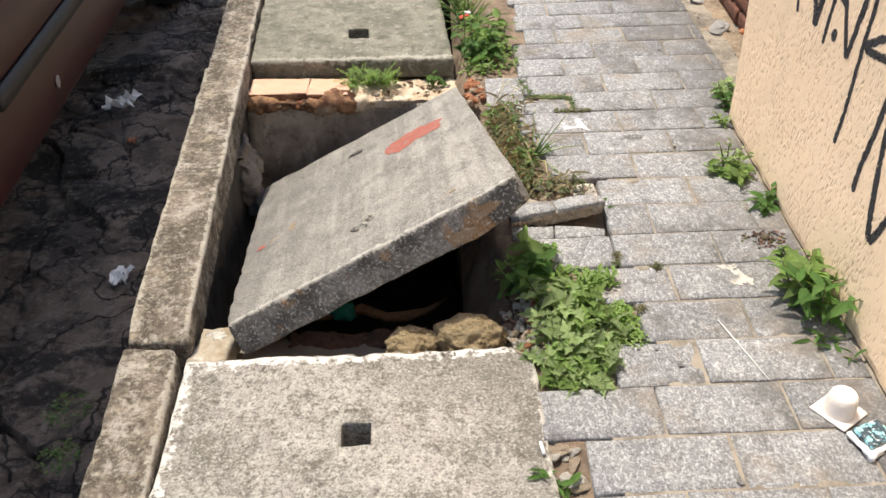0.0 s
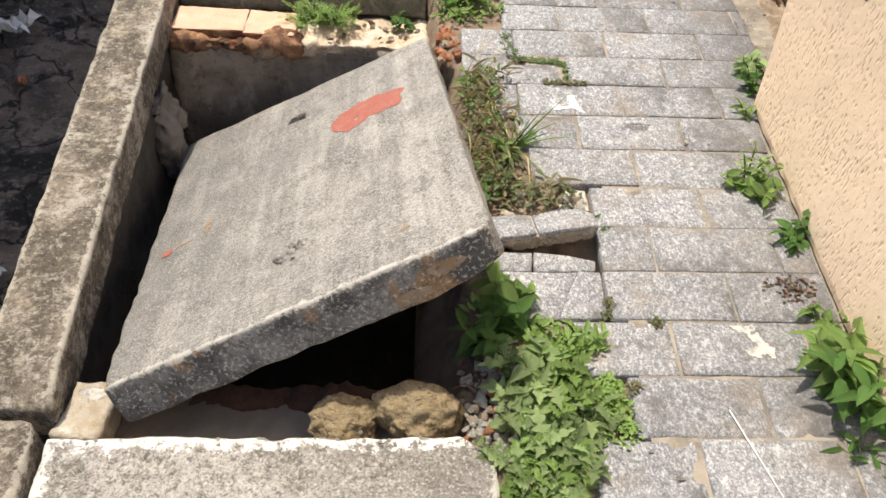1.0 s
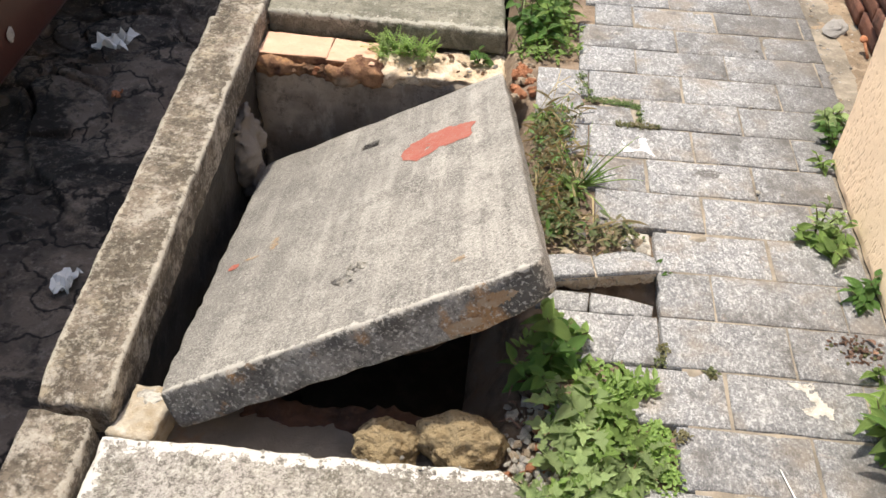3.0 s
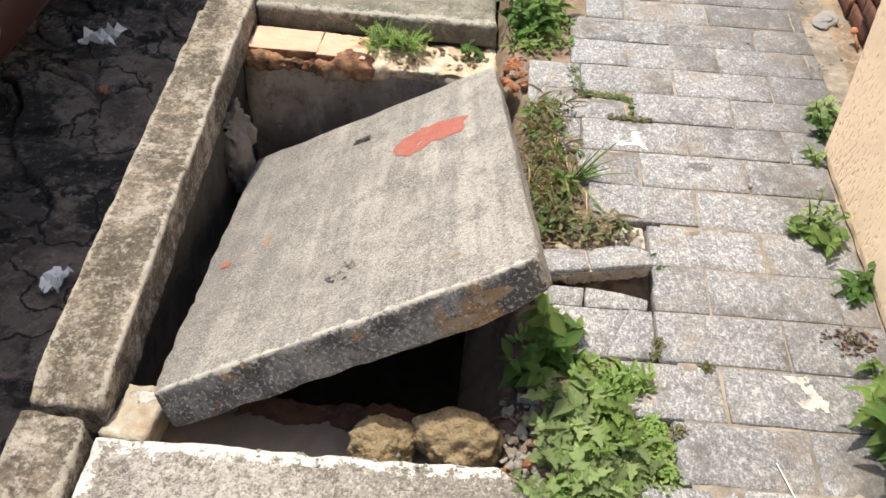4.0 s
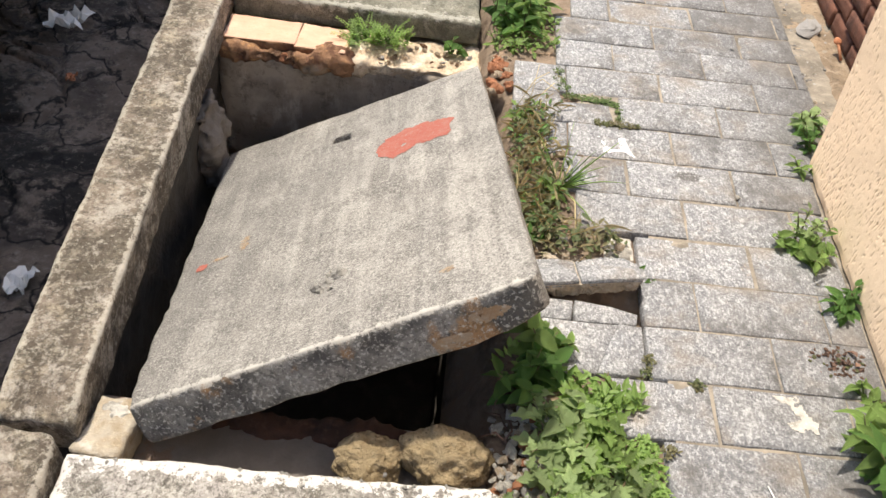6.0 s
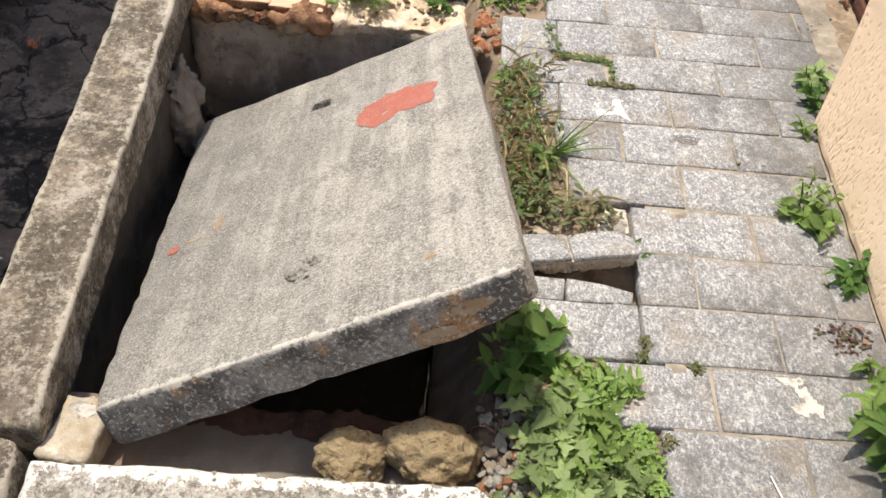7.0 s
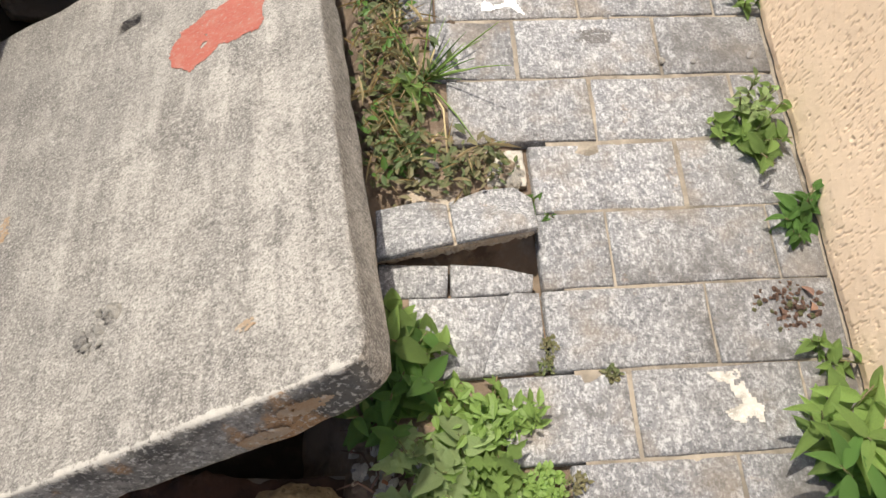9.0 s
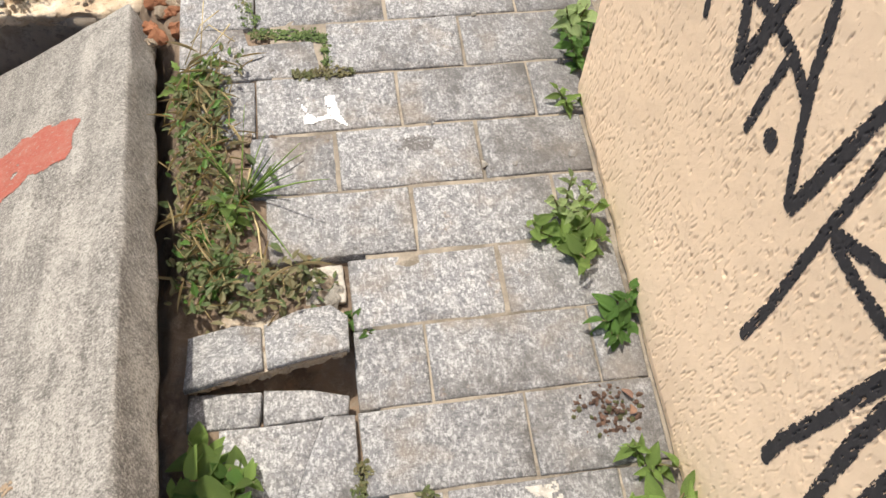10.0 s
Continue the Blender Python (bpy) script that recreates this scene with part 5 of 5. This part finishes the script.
def ground_cover(name, label, spots, size, height, per, material, seed, ratio=0.5):
    """Many small leaves close to the ground, joined."""
    rnd = random.Random(seed)
    verts, faces = [], []
    for x, y, z, r in spots:
        for _ in range(per):
            a, q = rnd.uniform(0, 2 * math.pi), r * math.sqrt(rnd.random())
            p = Vector((x + q * math.cos(a), y + q * math.sin(a), z + height * rnd.random() ** 1.3))
            s = size * rnd.uniform(0.6, 1.3)
            m = Matrix.Translation(p) @ Euler((rnd.uniform(-0.2, 1.0), rnd.uniform(-0.5, 0.5), rnd.uniform(0, 6.3))).to_matrix().to_4x4()
            k = len(verts)
            w = s * ratio / 2
            verts += [m @ Vector(v) for v in ((0, 0, 0), (w * 0.9, s * 0.35, 0.06 * s), (w * 0.7, s * 0.7, 0), (0, s, -0.15 * s), (-w * 0.7, s * 0.7, 0), (-w * 0.9, s * 0.35, 0.06 * s), (0, s * 0.5, -0.05 * s))]
            faces += [(k, k + 1, k + 6), (k + 1, k + 2, k + 6), (k + 2, k + 3, k + 6), (k + 3, k + 4, k + 6), (k + 4, k + 5, k + 6), (k + 5, k, k + 6)]
    return tagged(part(name, mesh_of(name, verts, faces), material), label, "weeds", kind="stuff")


strip = [(-0.255 + 0.05 * noise.noise(Vector((0, y, 1))), -0.05 + 0.033 * i, -0.012, 0.06) for i, y in enumerate([0.4 * k for k in range(17)])]
ground_cover("withered_weeds", "tangled olive and brown withered weeds along the tilted slab", strip + [(-0.16, -0.03, -0.012, 0.06), (-0.10, -0.045, -0.012, 0.045), (-0.13, -0.07, -0.012, 0.05), (-0.19, -0.07, -0.012, 0.05), (-0.22, -0.03, -0.012, 0.06), (-0.24, -0.08, -0.012, 0.05), (-0.06, -0.03, -0.012, 0.04)], 0.022, 0.045, 22, M_DRYLEAF, 1)
ground_cover("dry_straw_bits", "fine dry straw lying among the withered weeds", strip + [(-0.14, -0.04, -0.006, 0.06)], 0.06, 0.055, 14, M_STRAW, 9, 0.04)
ground_cover("creeping_weeds", "dark small-leaved weeds along the tilted slab", strip, 0.024, 0.05, 5, M_DARKLEAF, 10)
ground_cover("creeping_weeds", "tangled small green weeds along the tilted slab", strip + [(-0.17, 0.06 + 0.05 * k, -0.01, 0.05) for k in range(4)] + [(-0.07, -0.05, -0.012, 0.035)] * 3 + [(-0.20, -0.05, -0.012, 0.06), (-0.24, -0.03, -0.012, 0.05), (-0.13, -0.05, -0.012, 0.04)] * 3, 0.024, 0.055, 7, M_OLIVE, 2)
ground_cover("creeping_weeds", "small bright weeds under the broad leaves by the far slab", [(-0.33, 0.85, -0.02, 0.06), (-0.28, 0.83, -0.02, 0.05), (-0.22, 0.86, -0.01, 0.04), (-0.22, 0.99, -0.01, 0.04), (-0.35, 1.2, -0.02, 0.06), (-0.36, 1.35, -0.02, 0.06)], 0.026, 0.05, 40, M_LEAF, 3)
ground_cover("creeping_weeds", "low small-leaved creeper filling the joint of missing pavers", [(-0.035, -0.685, -0.012, 0.045), (-0.03, -0.63, -0.012, 0.03), (-0.025, -0.735, -0.012, 0.04), (-0.06, -0.66, -0.012, 0.04)], 0.013, 0.018, 170, M_LEAF, 4, 0.7)
ground_cover("creeping_weeds", "small weeds under the lobed leaves", [(-0.20, -0.56, -0.03, 0.06), (-0.15, -0.66, -0.02, 0.09), (-0.17, -0.78, -0.02, 0.08), (-0.27, -0.45, -0.04, 0.06), (-0.10, -0.53, -0.012, 0.035), (-0.17, -0.50, -0.015, 0.04), (-0.13, -0.545, -0.012, 0.04), (-0.06, -0.525, -0.012, 0.03)], 0.026, 0.045, 60, M_LEAF, 5)
joint = [(-0.178, 0.70, -0.003, 0.018), (-0.176, 0.66, -0.003, 0.02), (-0.165, 0.62, -0.003, 0.024)] + [(-0.15 + 0.024 * k, 0.575 - 0.002 * k, -0.003, 0.016) for k in range(6)] + [(-0.012, 0.555, -0.003, 0.014), (-0.005, 0.52, -0.003, 0.012), (-0.002, 0.485, -0.003, 0.012)]
ground_cover("joint_moss", "low green moss and weeds in the joints of the pavers", joint, 0.007, 0.006, 75, M_MOSS, 6, 0.8)
ground_cover("joint_moss", "dry brownish moss along a joint of the pavers", [(-0.07 + 0.022 * k, 0.448 + 0.001 * k, -0.002, 0.012) for k in range(6)] + [(0.0, -0.40, -0.003, 0.012), (-0.008, -0.43, -0.003, 0.016), (0.10, -0.452, -0.003, 0.012), (0.02, -0.63, -0.003, 0.016)], 0.010, 0.010, 60, M_DRYLEAF, 7, 0.6)
ground_cover("road_moss", "thin yellow-green moss on the road by the kerb", [(-1.44, -0.80, -0.14, 0.06), (-1.41, -0.95, -0.14, 0.05)], 0.012, 0.008, 160, M_MOSS, 8, 0.8)

# grass tuft with dry stalks
tuft = tagged(empty("grass_tuft", Matrix.Translation((-0.185, 0.155, -0.012))), "tuft of long thin grass with dry straw stalks", "grass", "weeds beside the drain", "thing")
rnd = random.Random(31)
for i in range(24):
    a, ln = rnd.uniform(0, 6.28), rnd.uniform(0.08, 0.24)
    if i < 8:
        a = rnd.uniform(-0.6, 1.2)
    up = rnd.uniform(0.35, 0.95)
    pts = [Vector((math.cos(a) * ln * t * (1 - up * 0.5) + 0.006 * math.cos(i), math.sin(a) * ln * t * (1 - up * 0.5), ln * (up * t - 0.45 * t * t * (1.1 - up)))) for t in (0, 0.3, 0.6, 0.85, 1)]
    part("blade", tube(pts, [0.0022, 0.002, 0.0016, 0.001, 0.0004], 4), M_LEAF if i % 3 else M_DARKLEAF, tuft)
for pts in ([(0.01, -0.01, 0.0), (0.03, -0.10, 0.05), (0.035, -0.19, 0.02)], [(0.0, 0.0, 0.0), (0.02, 0.03, 0.06)], [(0.02, -0.14, 0.03), (-0.02, -0.19, 0.02)], [(0.0, 0, 0), (-0.02, 0.02, 0.05)]):
    part("dry_stalk", tube(pts, 0.0018, 5), M_STRAW, tuft, "dry straw stalk")
for i, pts in enumerate(([(-0.30, 0.50, 0.0), (-0.26, 0.55, 0.06), (-0.22, 0.58, 0.07)], [(-0.29, 0.56, 0.0), (-0.24, 0.54, 0.07), (-0.19, 0.50, 0.06)], [(-0.27, 0.50, 0.0), (-0.25, 0.60, 0.08)], [(-0.26, 0.52, 0.0), (-0.20, 0.56, 0.05)])):
    tw = tagged(empty("dry_grass", Matrix.Translation(pts[0])), "thin dry grass stems over the pavers", "grass", "weeds beside the drain", "thing")
    part("blade", tube([Vector(p) - Vector(pts[0]) for p in pts], 0.0012, 4), M_STRAW, tw)

# long grass beside the far slab
for gx, gy, count, tall, seed in ((-0.365, 1.30, 34, 0.26, 5), (-0.385, 1.45, 40, 0.30, 6), (-0.40, 1.62, 34, 0.28, 7)):
    tuft = tagged(empty("grass_tuft", Matrix.Translation((gx, gy, -0.03))), "tuft of long light green grass beside the far slab", "grass", "weeds by the far slab", "thing")
    rnd = random.Random(seed)
    for i in range(count):
        a, ln = rnd.uniform(0, 6.28), tall * rnd.uniform(0.45, 1.0)
        up = rnd.uniform(0.4, 0.95)
        pts = [Vector((math.cos(a) * ln * t * (1 - up * 0.5) + 0.02 * math.cos(i * 2.4), math.sin(a) * ln * t * (1 - up * 0.5) + 0.02 * math.sin(i * 2.4), ln * (up * t - 0.45 * t * t * (1.1 - up)))) for t in (0, 0.3, 0.6, 0.85, 1)]
        part("blade", tube(pts, [0.0024, 0.0026, 0.002, 0.0012, 0.0004], 4), (M_LEAF, M_DARKLEAF, M_PALELEAF)[i % 3], tuft)

# roots and twigs in the soil bank
for i in range(14):
    x, y = -0.31 + 0.05 * rnd.random(), -0.62 + 0.22 * rnd.random()
    a = rnd.uniform(0, 6.28)
    z = soil_height(x, y) + 0.01
    tw = tagged(empty("twig", Matrix.Translation((x, y, z))), "thin reddish root on the soil bank", "twig", "roots in the bank", "thing")
    part("root", tube([(0, 0, 0), (0.03 * math.cos(a), 0.03 * math.sin(a), 0.012), (0.06 * math.cos(a + 0.4), 0.06 * math.sin(a + 0.4), 0.0)], [0.003, 0.0025, 0.001], 5), M_BROWN, tw)

# ---- litter ----
litter = tagged(empty("dried_litter"), "dried brown leaf clump on the pavers by the wall", "litter", kind="thing")
rnd = random.Random(44)
spots = []
for i in range(110):
    a, d = rnd.uniform(0, 6.28), 0.062 * rnd.random() ** 0.8
    spots.append((0.43 + 1.1 * d * math.cos(a), -0.345 + 0.8 * d * math.sin(a), 0.001 + rnd.random() * 0.010 * (1 - d / 0.07)))
chips(litter, "dry_crumb", spots, (0.005, 0.012), [M_BROWN, M_BROWN, M_DRYLEAF, M_BROWN], 310, 0.5, 2)
for i in range(3):
    a, d = rnd.uniform(0, 6.28), rnd.uniform(0.01, 0.05)
    curl = leaf_mesh(rnd.uniform(0.022, 0.036), rnd.uniform(0.012, 0.018), M_BROWN, 0, 0.9, 0.5, name="dry_leaf")
    ob = part("dry_leaf", curl, None, litter)
    ob.matrix_basis = pose(0.43 + d * math.cos(a), -0.345 + 0.7 * d * math.sin(a), 0.012, rnd.uniform(-10, 25), rnd.uniform(-30, 30), math.degrees(a))
straw = tagged(part("straw", tube([(0.205, -0.68, 0.006), (0.235, -0.785, 0.008), (0.268, -0.893, 0.006)], 0.0014, 6), M_PAPER), "pale thin straw lying on the pavers", "straw", kind="thing")
butt = tagged(part("cigarette_end", tube([(-0.282, -1.062, 0.006), (-0.277, -1.095, 0.006)], 0.004, 8), M_PAPER), "white cigarette end in the gap beside the slab", "litter", kind="thing")


def crumpled(name, label, x, y, z, size, seed, material, spikes=0.5):
    bm = bmesh.new()
    bmesh.ops.create_grid(bm, x_segments=9, y_segments=7, size=0.5)
    s = Vector((seed, seed * 2.1, 0))
    for v in bm.verts:
        p = v.co.copy()
        v.co = Vector((p.x * size[0] * (1 + spikes * noise.noise(p * 2.5 + s)), p.y * size[1] * (1 + spikes * noise.noise(p * 3 + s * 2)),
                       abs(noise.noise(p * 3.5 + s)) * size[2] * 1.6 + 0.004))
    bmesh.ops.solidify(bm, geom=bm.faces[:], thickness=0.0015)
    ob = tagged(part(name, bm, material), label, "litter", "litter on the road", "thing")
    ob.location = (x, y, z)
    return ob


crumpled("paper_scrap", "crumpled white paper on the dark road", -1.772, 0.832, -0.128, (0.12, 0.09, 0.05), 3, M_PAPER)
crumpled("paper_scrap", "torn white wrapper on the road by the kerb", -1.449, -0.283, -0.128, (0.055, 0.075, 0.035), 8, M_PAPER, 0.8)
crumpled("leaf_scrap", "small orange dry leaf on the road", -1.649, 0.542, -0.13, (0.03, 0.035, 0.015), 5, M_TERRA)

# overturned pot on a flattened packet
pot = tagged(empty("plastic_pot", Matrix.Translation((0.392, -0.992, 0.004)) @ pose(0, 0, 0, 0, 0, 35) @ Matrix.Scale(0.80, 4)), "overturned off-white plastic pot with a square rim", "pot", kind="thing")
bm = bmesh.new()
prof = [(0.046, 0.0), (0.044, 0.012), (0.040, 0.05), (0.036, 0.066), (0.031, 0.072), (0.020, 0.073), (0.0185, 0.069), (0.0, 0.069)]
rings = []
for r_, z_ in prof[:-1]:
    rings.append([bm.verts.new((r_ * math.cos(2 * math.pi * k / 28), r_ * math.sin(2 * math.pi * k / 28), z_)) for k in range(28)])
for a, b in zip(rings, rings[1:]):
    for k in range(28):
        f = bm.faces.new((a[k], a[(k + 1) % 28], b[(k + 1) % 28], b[k]))
        f.smooth = True
bm.faces.new(rings[-1])
part("pot_body", bm, M_CUP, pot)
me = rough_block((0.112, 0.112, 0.006), 0.008, 0.003, 0.001, 3)
me.transform(Matrix.Translation((-0.056, -0.056, 0.006)))
part("rim", me, [M_CUP, M_CUP], pot)
packet = tagged(empty("packet", Matrix.Translation((0.432, -1.078, 0.006)) @ pose(0, 0, 0, 4, -6, 24) @ Matrix.Scale(0.74, 4)), "torn white packet with a teal and black printed lid", "packet", kind="thing")
me = rough_block((0.12, 0.10, 0.018), 0.006, 0.003, 0.022, 8)
me.transform(Matrix.Translation((-0.06, -0.05, 0.018)))
part("packet_body", me, [M_PAPER, M_PAPER], packet)
me = rough_block((0.088, 0.07, 0.005), 0.006, 0.002, 0.010, 9)
me.transform(Matrix.Translation((-0.038, -0.030, 0.0275)))
part("printed_lid", me, [M_PRINT, M_PRINT], packet, "teal and black printed card")

# small stones on the pavers
gravel = tagged(empty("loose_gravel"), "few small loose stones on the pavers", "gravel", kind="stuff")
chips(gravel, "pebble", [(0.475, 0.20, 0.002), (0.355, 0.185, 0.002), (0.29, 0.188, 0.002), (0.50, 0.45, 0.002), (0.33, 0.60, 0.002), (0.40, 0.95, 0.002), (-0.06, 0.98, 0.0), (0.51, -0.75, 0.002)], (0.010, 0.022), [M_STONE, M_CHIP], 95)

# ---- strip and brick wall behind the stucco corner ----


def strip_height(x, y):
    return -0.010 + 0.016 * fbm((x * 9, y * 9, 5)) + (0.014 if x > 0.70 else 0)


strip_ground = part("dirt_strip", sheet(0.61, 0.90, 0.34, 3.2, 0.02, strip_height), M_DIRT)
tagged(strip_ground, "sandy dirt strip with rubble beside the brick wall", "dirt", kind="structure")
debris = tagged(empty("debris"), "stone chips and rubbish on the dirt strip", "debris", kind="stuff")
chips(debris, "pebble", scatter(0.61, 0.66, 0.5, 1.9, 90, 14, -0.008) + scatter(0.66, 0.8, 0.6, 1.9, 16, 15, -0.004), (0.008, 0.018), [M_STONE, M_RUBBLE, M_MORTAR, M_STONE], 120)
for i, (x, y, s, rz) in enumerate(((0.685, 1.13, 0.095, 20), (0.69, 1.50, 0.12, 70))):
    shard = tagged(part("stone_shard", lump((s, s * 0.8, s * 0.22), 14 + i, 2, 0.35), M_STONE), "flat grey stone shard on the dirt strip", "stone", "stone shards", "thing")
    shard.matrix_basis = pose(x, y, 0.02, 12, -15, rz)
spoon = tagged(empty("wooden_spatula", Matrix.Translation((0.752, 0.98, 0.03)) @ pose(0, 0, 0, 30, 0, 10) @ Matrix.Scale(0.6, 4)), "orange-brown round-headed wooden stick leaning on the brick wall", "stick", kind="thing")
part("handle", tube([(0, -0.06, 0.0), (0, 0.04, 0.0)], 0.008, 6), M_TERRA, spoon)
hd = lump((0.045, 0.05, 0.03), 3, 3, 0.08)
hd.transform(Matrix.Translation((0, 0.055, 0.0)))
part("head", hd, M_TERRA, spoon)

brick_wall = tagged(empty("wall_brick"), "rough red brick wall set back behind the stucco corner", "wall", kind="structure")
core = bmesh.new()
bmesh.ops.create_cube(core, size=1)
core.transform(Matrix.Translation((0.880, 1.80, 0.80)) @ Matrix.Diagonal((0.16, 2.96, 1.70, 1)))
part("mortar_core", core, M_MORTAR, brick_wall)
brick_shapes = []
for i in range(4):
    bme = rough_block((0.035, 0.19, 0.058), 0.02, 0.003, 0.002, 200 + i)
    bme.materials.append(M_BRICK)
    bme.materials.append(M_BRICK)
    brick_shapes.append(bme)
for r_ in range(12):
    for c_ in range(9):
        ob = new("brick", brick_shapes[(r_ * 3 + c_) % 4])
        ob.matrix_basis = pose(0.773 + 0.004 * math.sin(r_ * 5 + c_ * 3), 0.36 + 0.205 * c_ + (0.10 if r_ % 2 else 0), 0.068 + 0.070 * r_)
        ob.parent = brick_wall

# ---- parked car ----
M_CAR = surface("dark_red_car_paint", (0.036, 0.008, 0.006), [
    ("noise", 2, ONE, 0.45, 0.65, (0.048, 0.010, 0.007), 0.6),
    ("noise", 70, ONE, 0.6, 0.72, (0.14, 0.06, 0.04), 0.3)], [("noise", 5, ONE, 0.3)], 0.42)
M_TRIM = surface("black_rubber_trim", (0.018, 0.018, 0.018), [("noise", 30, ONE, 0.5, 0.7, (0.04, 0.04, 0.04), 0.5)], [("noise", 90, ONE, 0.3)], 0.55)
M_GLASS = surface("dark_tinted_car_glass", (0.01, 0.012, 0.012), [], [], 0.05)
M_STEEL = surface("grey_wheel_steel", (0.30, 0.30, 0.30), [("noise", 20, ONE, 0.5, 0.7, (0.18, 0.17, 0.16), 0.6)], [], 0.4, 0.8)

CAR = Matrix.Translation((-1.645, 0.0, 0.0)) @ Matrix.Rotation(math.atan(0.06), 4, "Z")
car = tagged(empty("parked_van", CAR @ Matrix.Translation((0, 0, -0.13))), "parked dark red van with a black rubber side strip", "van", kind="thing")
WIDE = 1.62
WHEELS = (-1.02, 2.02)


def car_half(y):
    """Half section from the sill up to the roof's middle: (inset from the side, height above the road)."""
    t = (y + 1.45) / 4.05
    cabin = max(0.0, min(1.0, (t - 0.01) / 0.06)) * max(0.0, min(1.0, (0.96 - t) / 0.10))
    nose = 0.10 * max(0.0, (0.07 - t) / 0.07) ** 2 + 0.10 * max(0.0, (t - 0.93) / 0.07) ** 2
    top = 0.92 + 1.20 * cabin
    pts = [(0.16, 0.335), (0.03, 0.345), (0.012, 0.372), (0.004, 0.46), (0.0, 0.55), (0.004, 0.62), (-0.022, 0.66), (-0.030, 0.76), (-0.012, 0.86), (0.04, 0.92),
           (0.07, 0.94 + 0.02 * cabin), (0.10 - 0.02 * cabin, 0.94 + 1.09 * cabin), (0.22, top - 0.03), (0.45, top), (WIDE / 2, top + 0.01)]
    return [(a + nose, z) for a, z in pts]


cy = steps(-1.45, 2.60, 0.045)
cv, cf, well = [], [], 0.33
rows_ = []
for y in cy:
    half = car_half(y)
    ring = [(-a, z) for a, z in half] + [(-(WIDE - a), z) for a, z in half[-2::-1]]
    row = []
    for x, z in ring:
        yy, zz = y, z
        for wy in WHEELS:
            d = math.hypot(y - wy, z - 0.30)
            if d < well + 0.02 and z < 0.66 and (x > -0.15 or x < -WIDE + 0.15) and d > well - 0.10 and z > 0.34:
                k = well / max(d, 1e-6)
                yy, zz = wy + (y - wy) * k, 0.30 + (z - 0.30) * k
        row.append(len(cv))
        cv.append((x, yy, zz))
    rows_.append(row)
for i in range(len(rows_) - 1):
    for k in range(len(rows_[0]) - 1):
        q = (rows_[i][k], rows_[i][k + 1], rows_[i + 1][k + 1], rows_[i + 1][k])
        c = sum((Vector(cv[j]) for j in q), Vector()) / 4
        if any(math.hypot(c.y - wy, c.z - 0.30) < well - 0.01 for wy in WHEELS) and c.z < 0.64:
            continue
        cf.append(q[::-1])
cf.append(rows_[0])
cf.append(rows_[-1][::-1])
body = part("body", mesh_of("body", cv, cf, True), M_CAR, car)
under = bmesh.new()
bmesh.ops.create_cube(under, size=1)
under.transform(Matrix.Translation((-WIDE / 2, 0.57, 0.42)) @ Matrix.Diagonal((WIDE - 0.5, 3.9, 0.16, 1)))
part("underbody", under, M_TRIM, car)
for side in (0.004, -WIDE - 0.016):
    me = rough_block((0.014, 1.62, 0.062), 0.03, 0.006, 0.0, 5)
    me.transform(Matrix.Translation((side - 0.006, -0.29, 0.625)))
    part("side_trim", me, [M_TRIM, M_TRIM], car, "black rubber strip")
for side in (0, 1):
    wv_, wf_ = [], []
    span = [y for y in cy if -0.75 < y < 1.45]
    for y in span:
        h = car_half(y)
        for a, z in (h[10], h[11]):
            a2 = a - 0.006
            wv_.append((-a2 if not side else -(WIDE - a2), y, z + (0.02 if (a, z) == h[10] else -0.03)))
    for i in range(len(span) - 1):
        wf_.append((2 * i, 2 * i + 1, 2 * i + 3, 2 * i + 2))
    part("side_window", mesh_of("side_window", wv_, wf_), M_GLASS, car)
    for wy in WHEELS:
        x = -0.10 if not side else -WIDE + 0.10
        tyre = bmesh.new()
        prof = [(0.19, -0.085), (0.275, -0.09), (0.295, -0.07), (0.295, 0.07), (0.275, 0.09), (0.19, 0.085)]
        rr = [[tyre.verts.new((x + w_, wy + r_ * math.cos(2 * math.pi * k / 32), 0.295 + r_ * math.sin(2 * math.pi * k / 32))) for k in range(32)] for r_, w_ in prof]
        for a, b in zip(rr, rr[1:] + rr[:1]):
            for k in range(32):
                f = tyre.faces.new((a[k], a[(k + 1) % 32], b[(k + 1) % 32], b[k]))
                f.smooth = True
        wheel = part("wheel", tyre, M_TRIM, car, "black tyre")
        rim = bmesh.new()
        bmesh.ops.create_cone(rim, cap_ends=True, segments=24, radius1=0.19, radius2=0.17, depth=0.12)
        rim.transform(Matrix.Translation((x, wy, 0.295)) @ Matrix.Rotation(math.pi / 2, 4, "Y"))
        part("rim", rim, M_STEEL, wheel, "grey steel rim")
scuff = lump((0.004, 0.035, 0.04), 4, 3, 0.2)
scuff.transform(Matrix.Translation((-0.001, 0.13, 0.45)))
part("scuff", scuff, M_STONE, car, "pale round scuff")
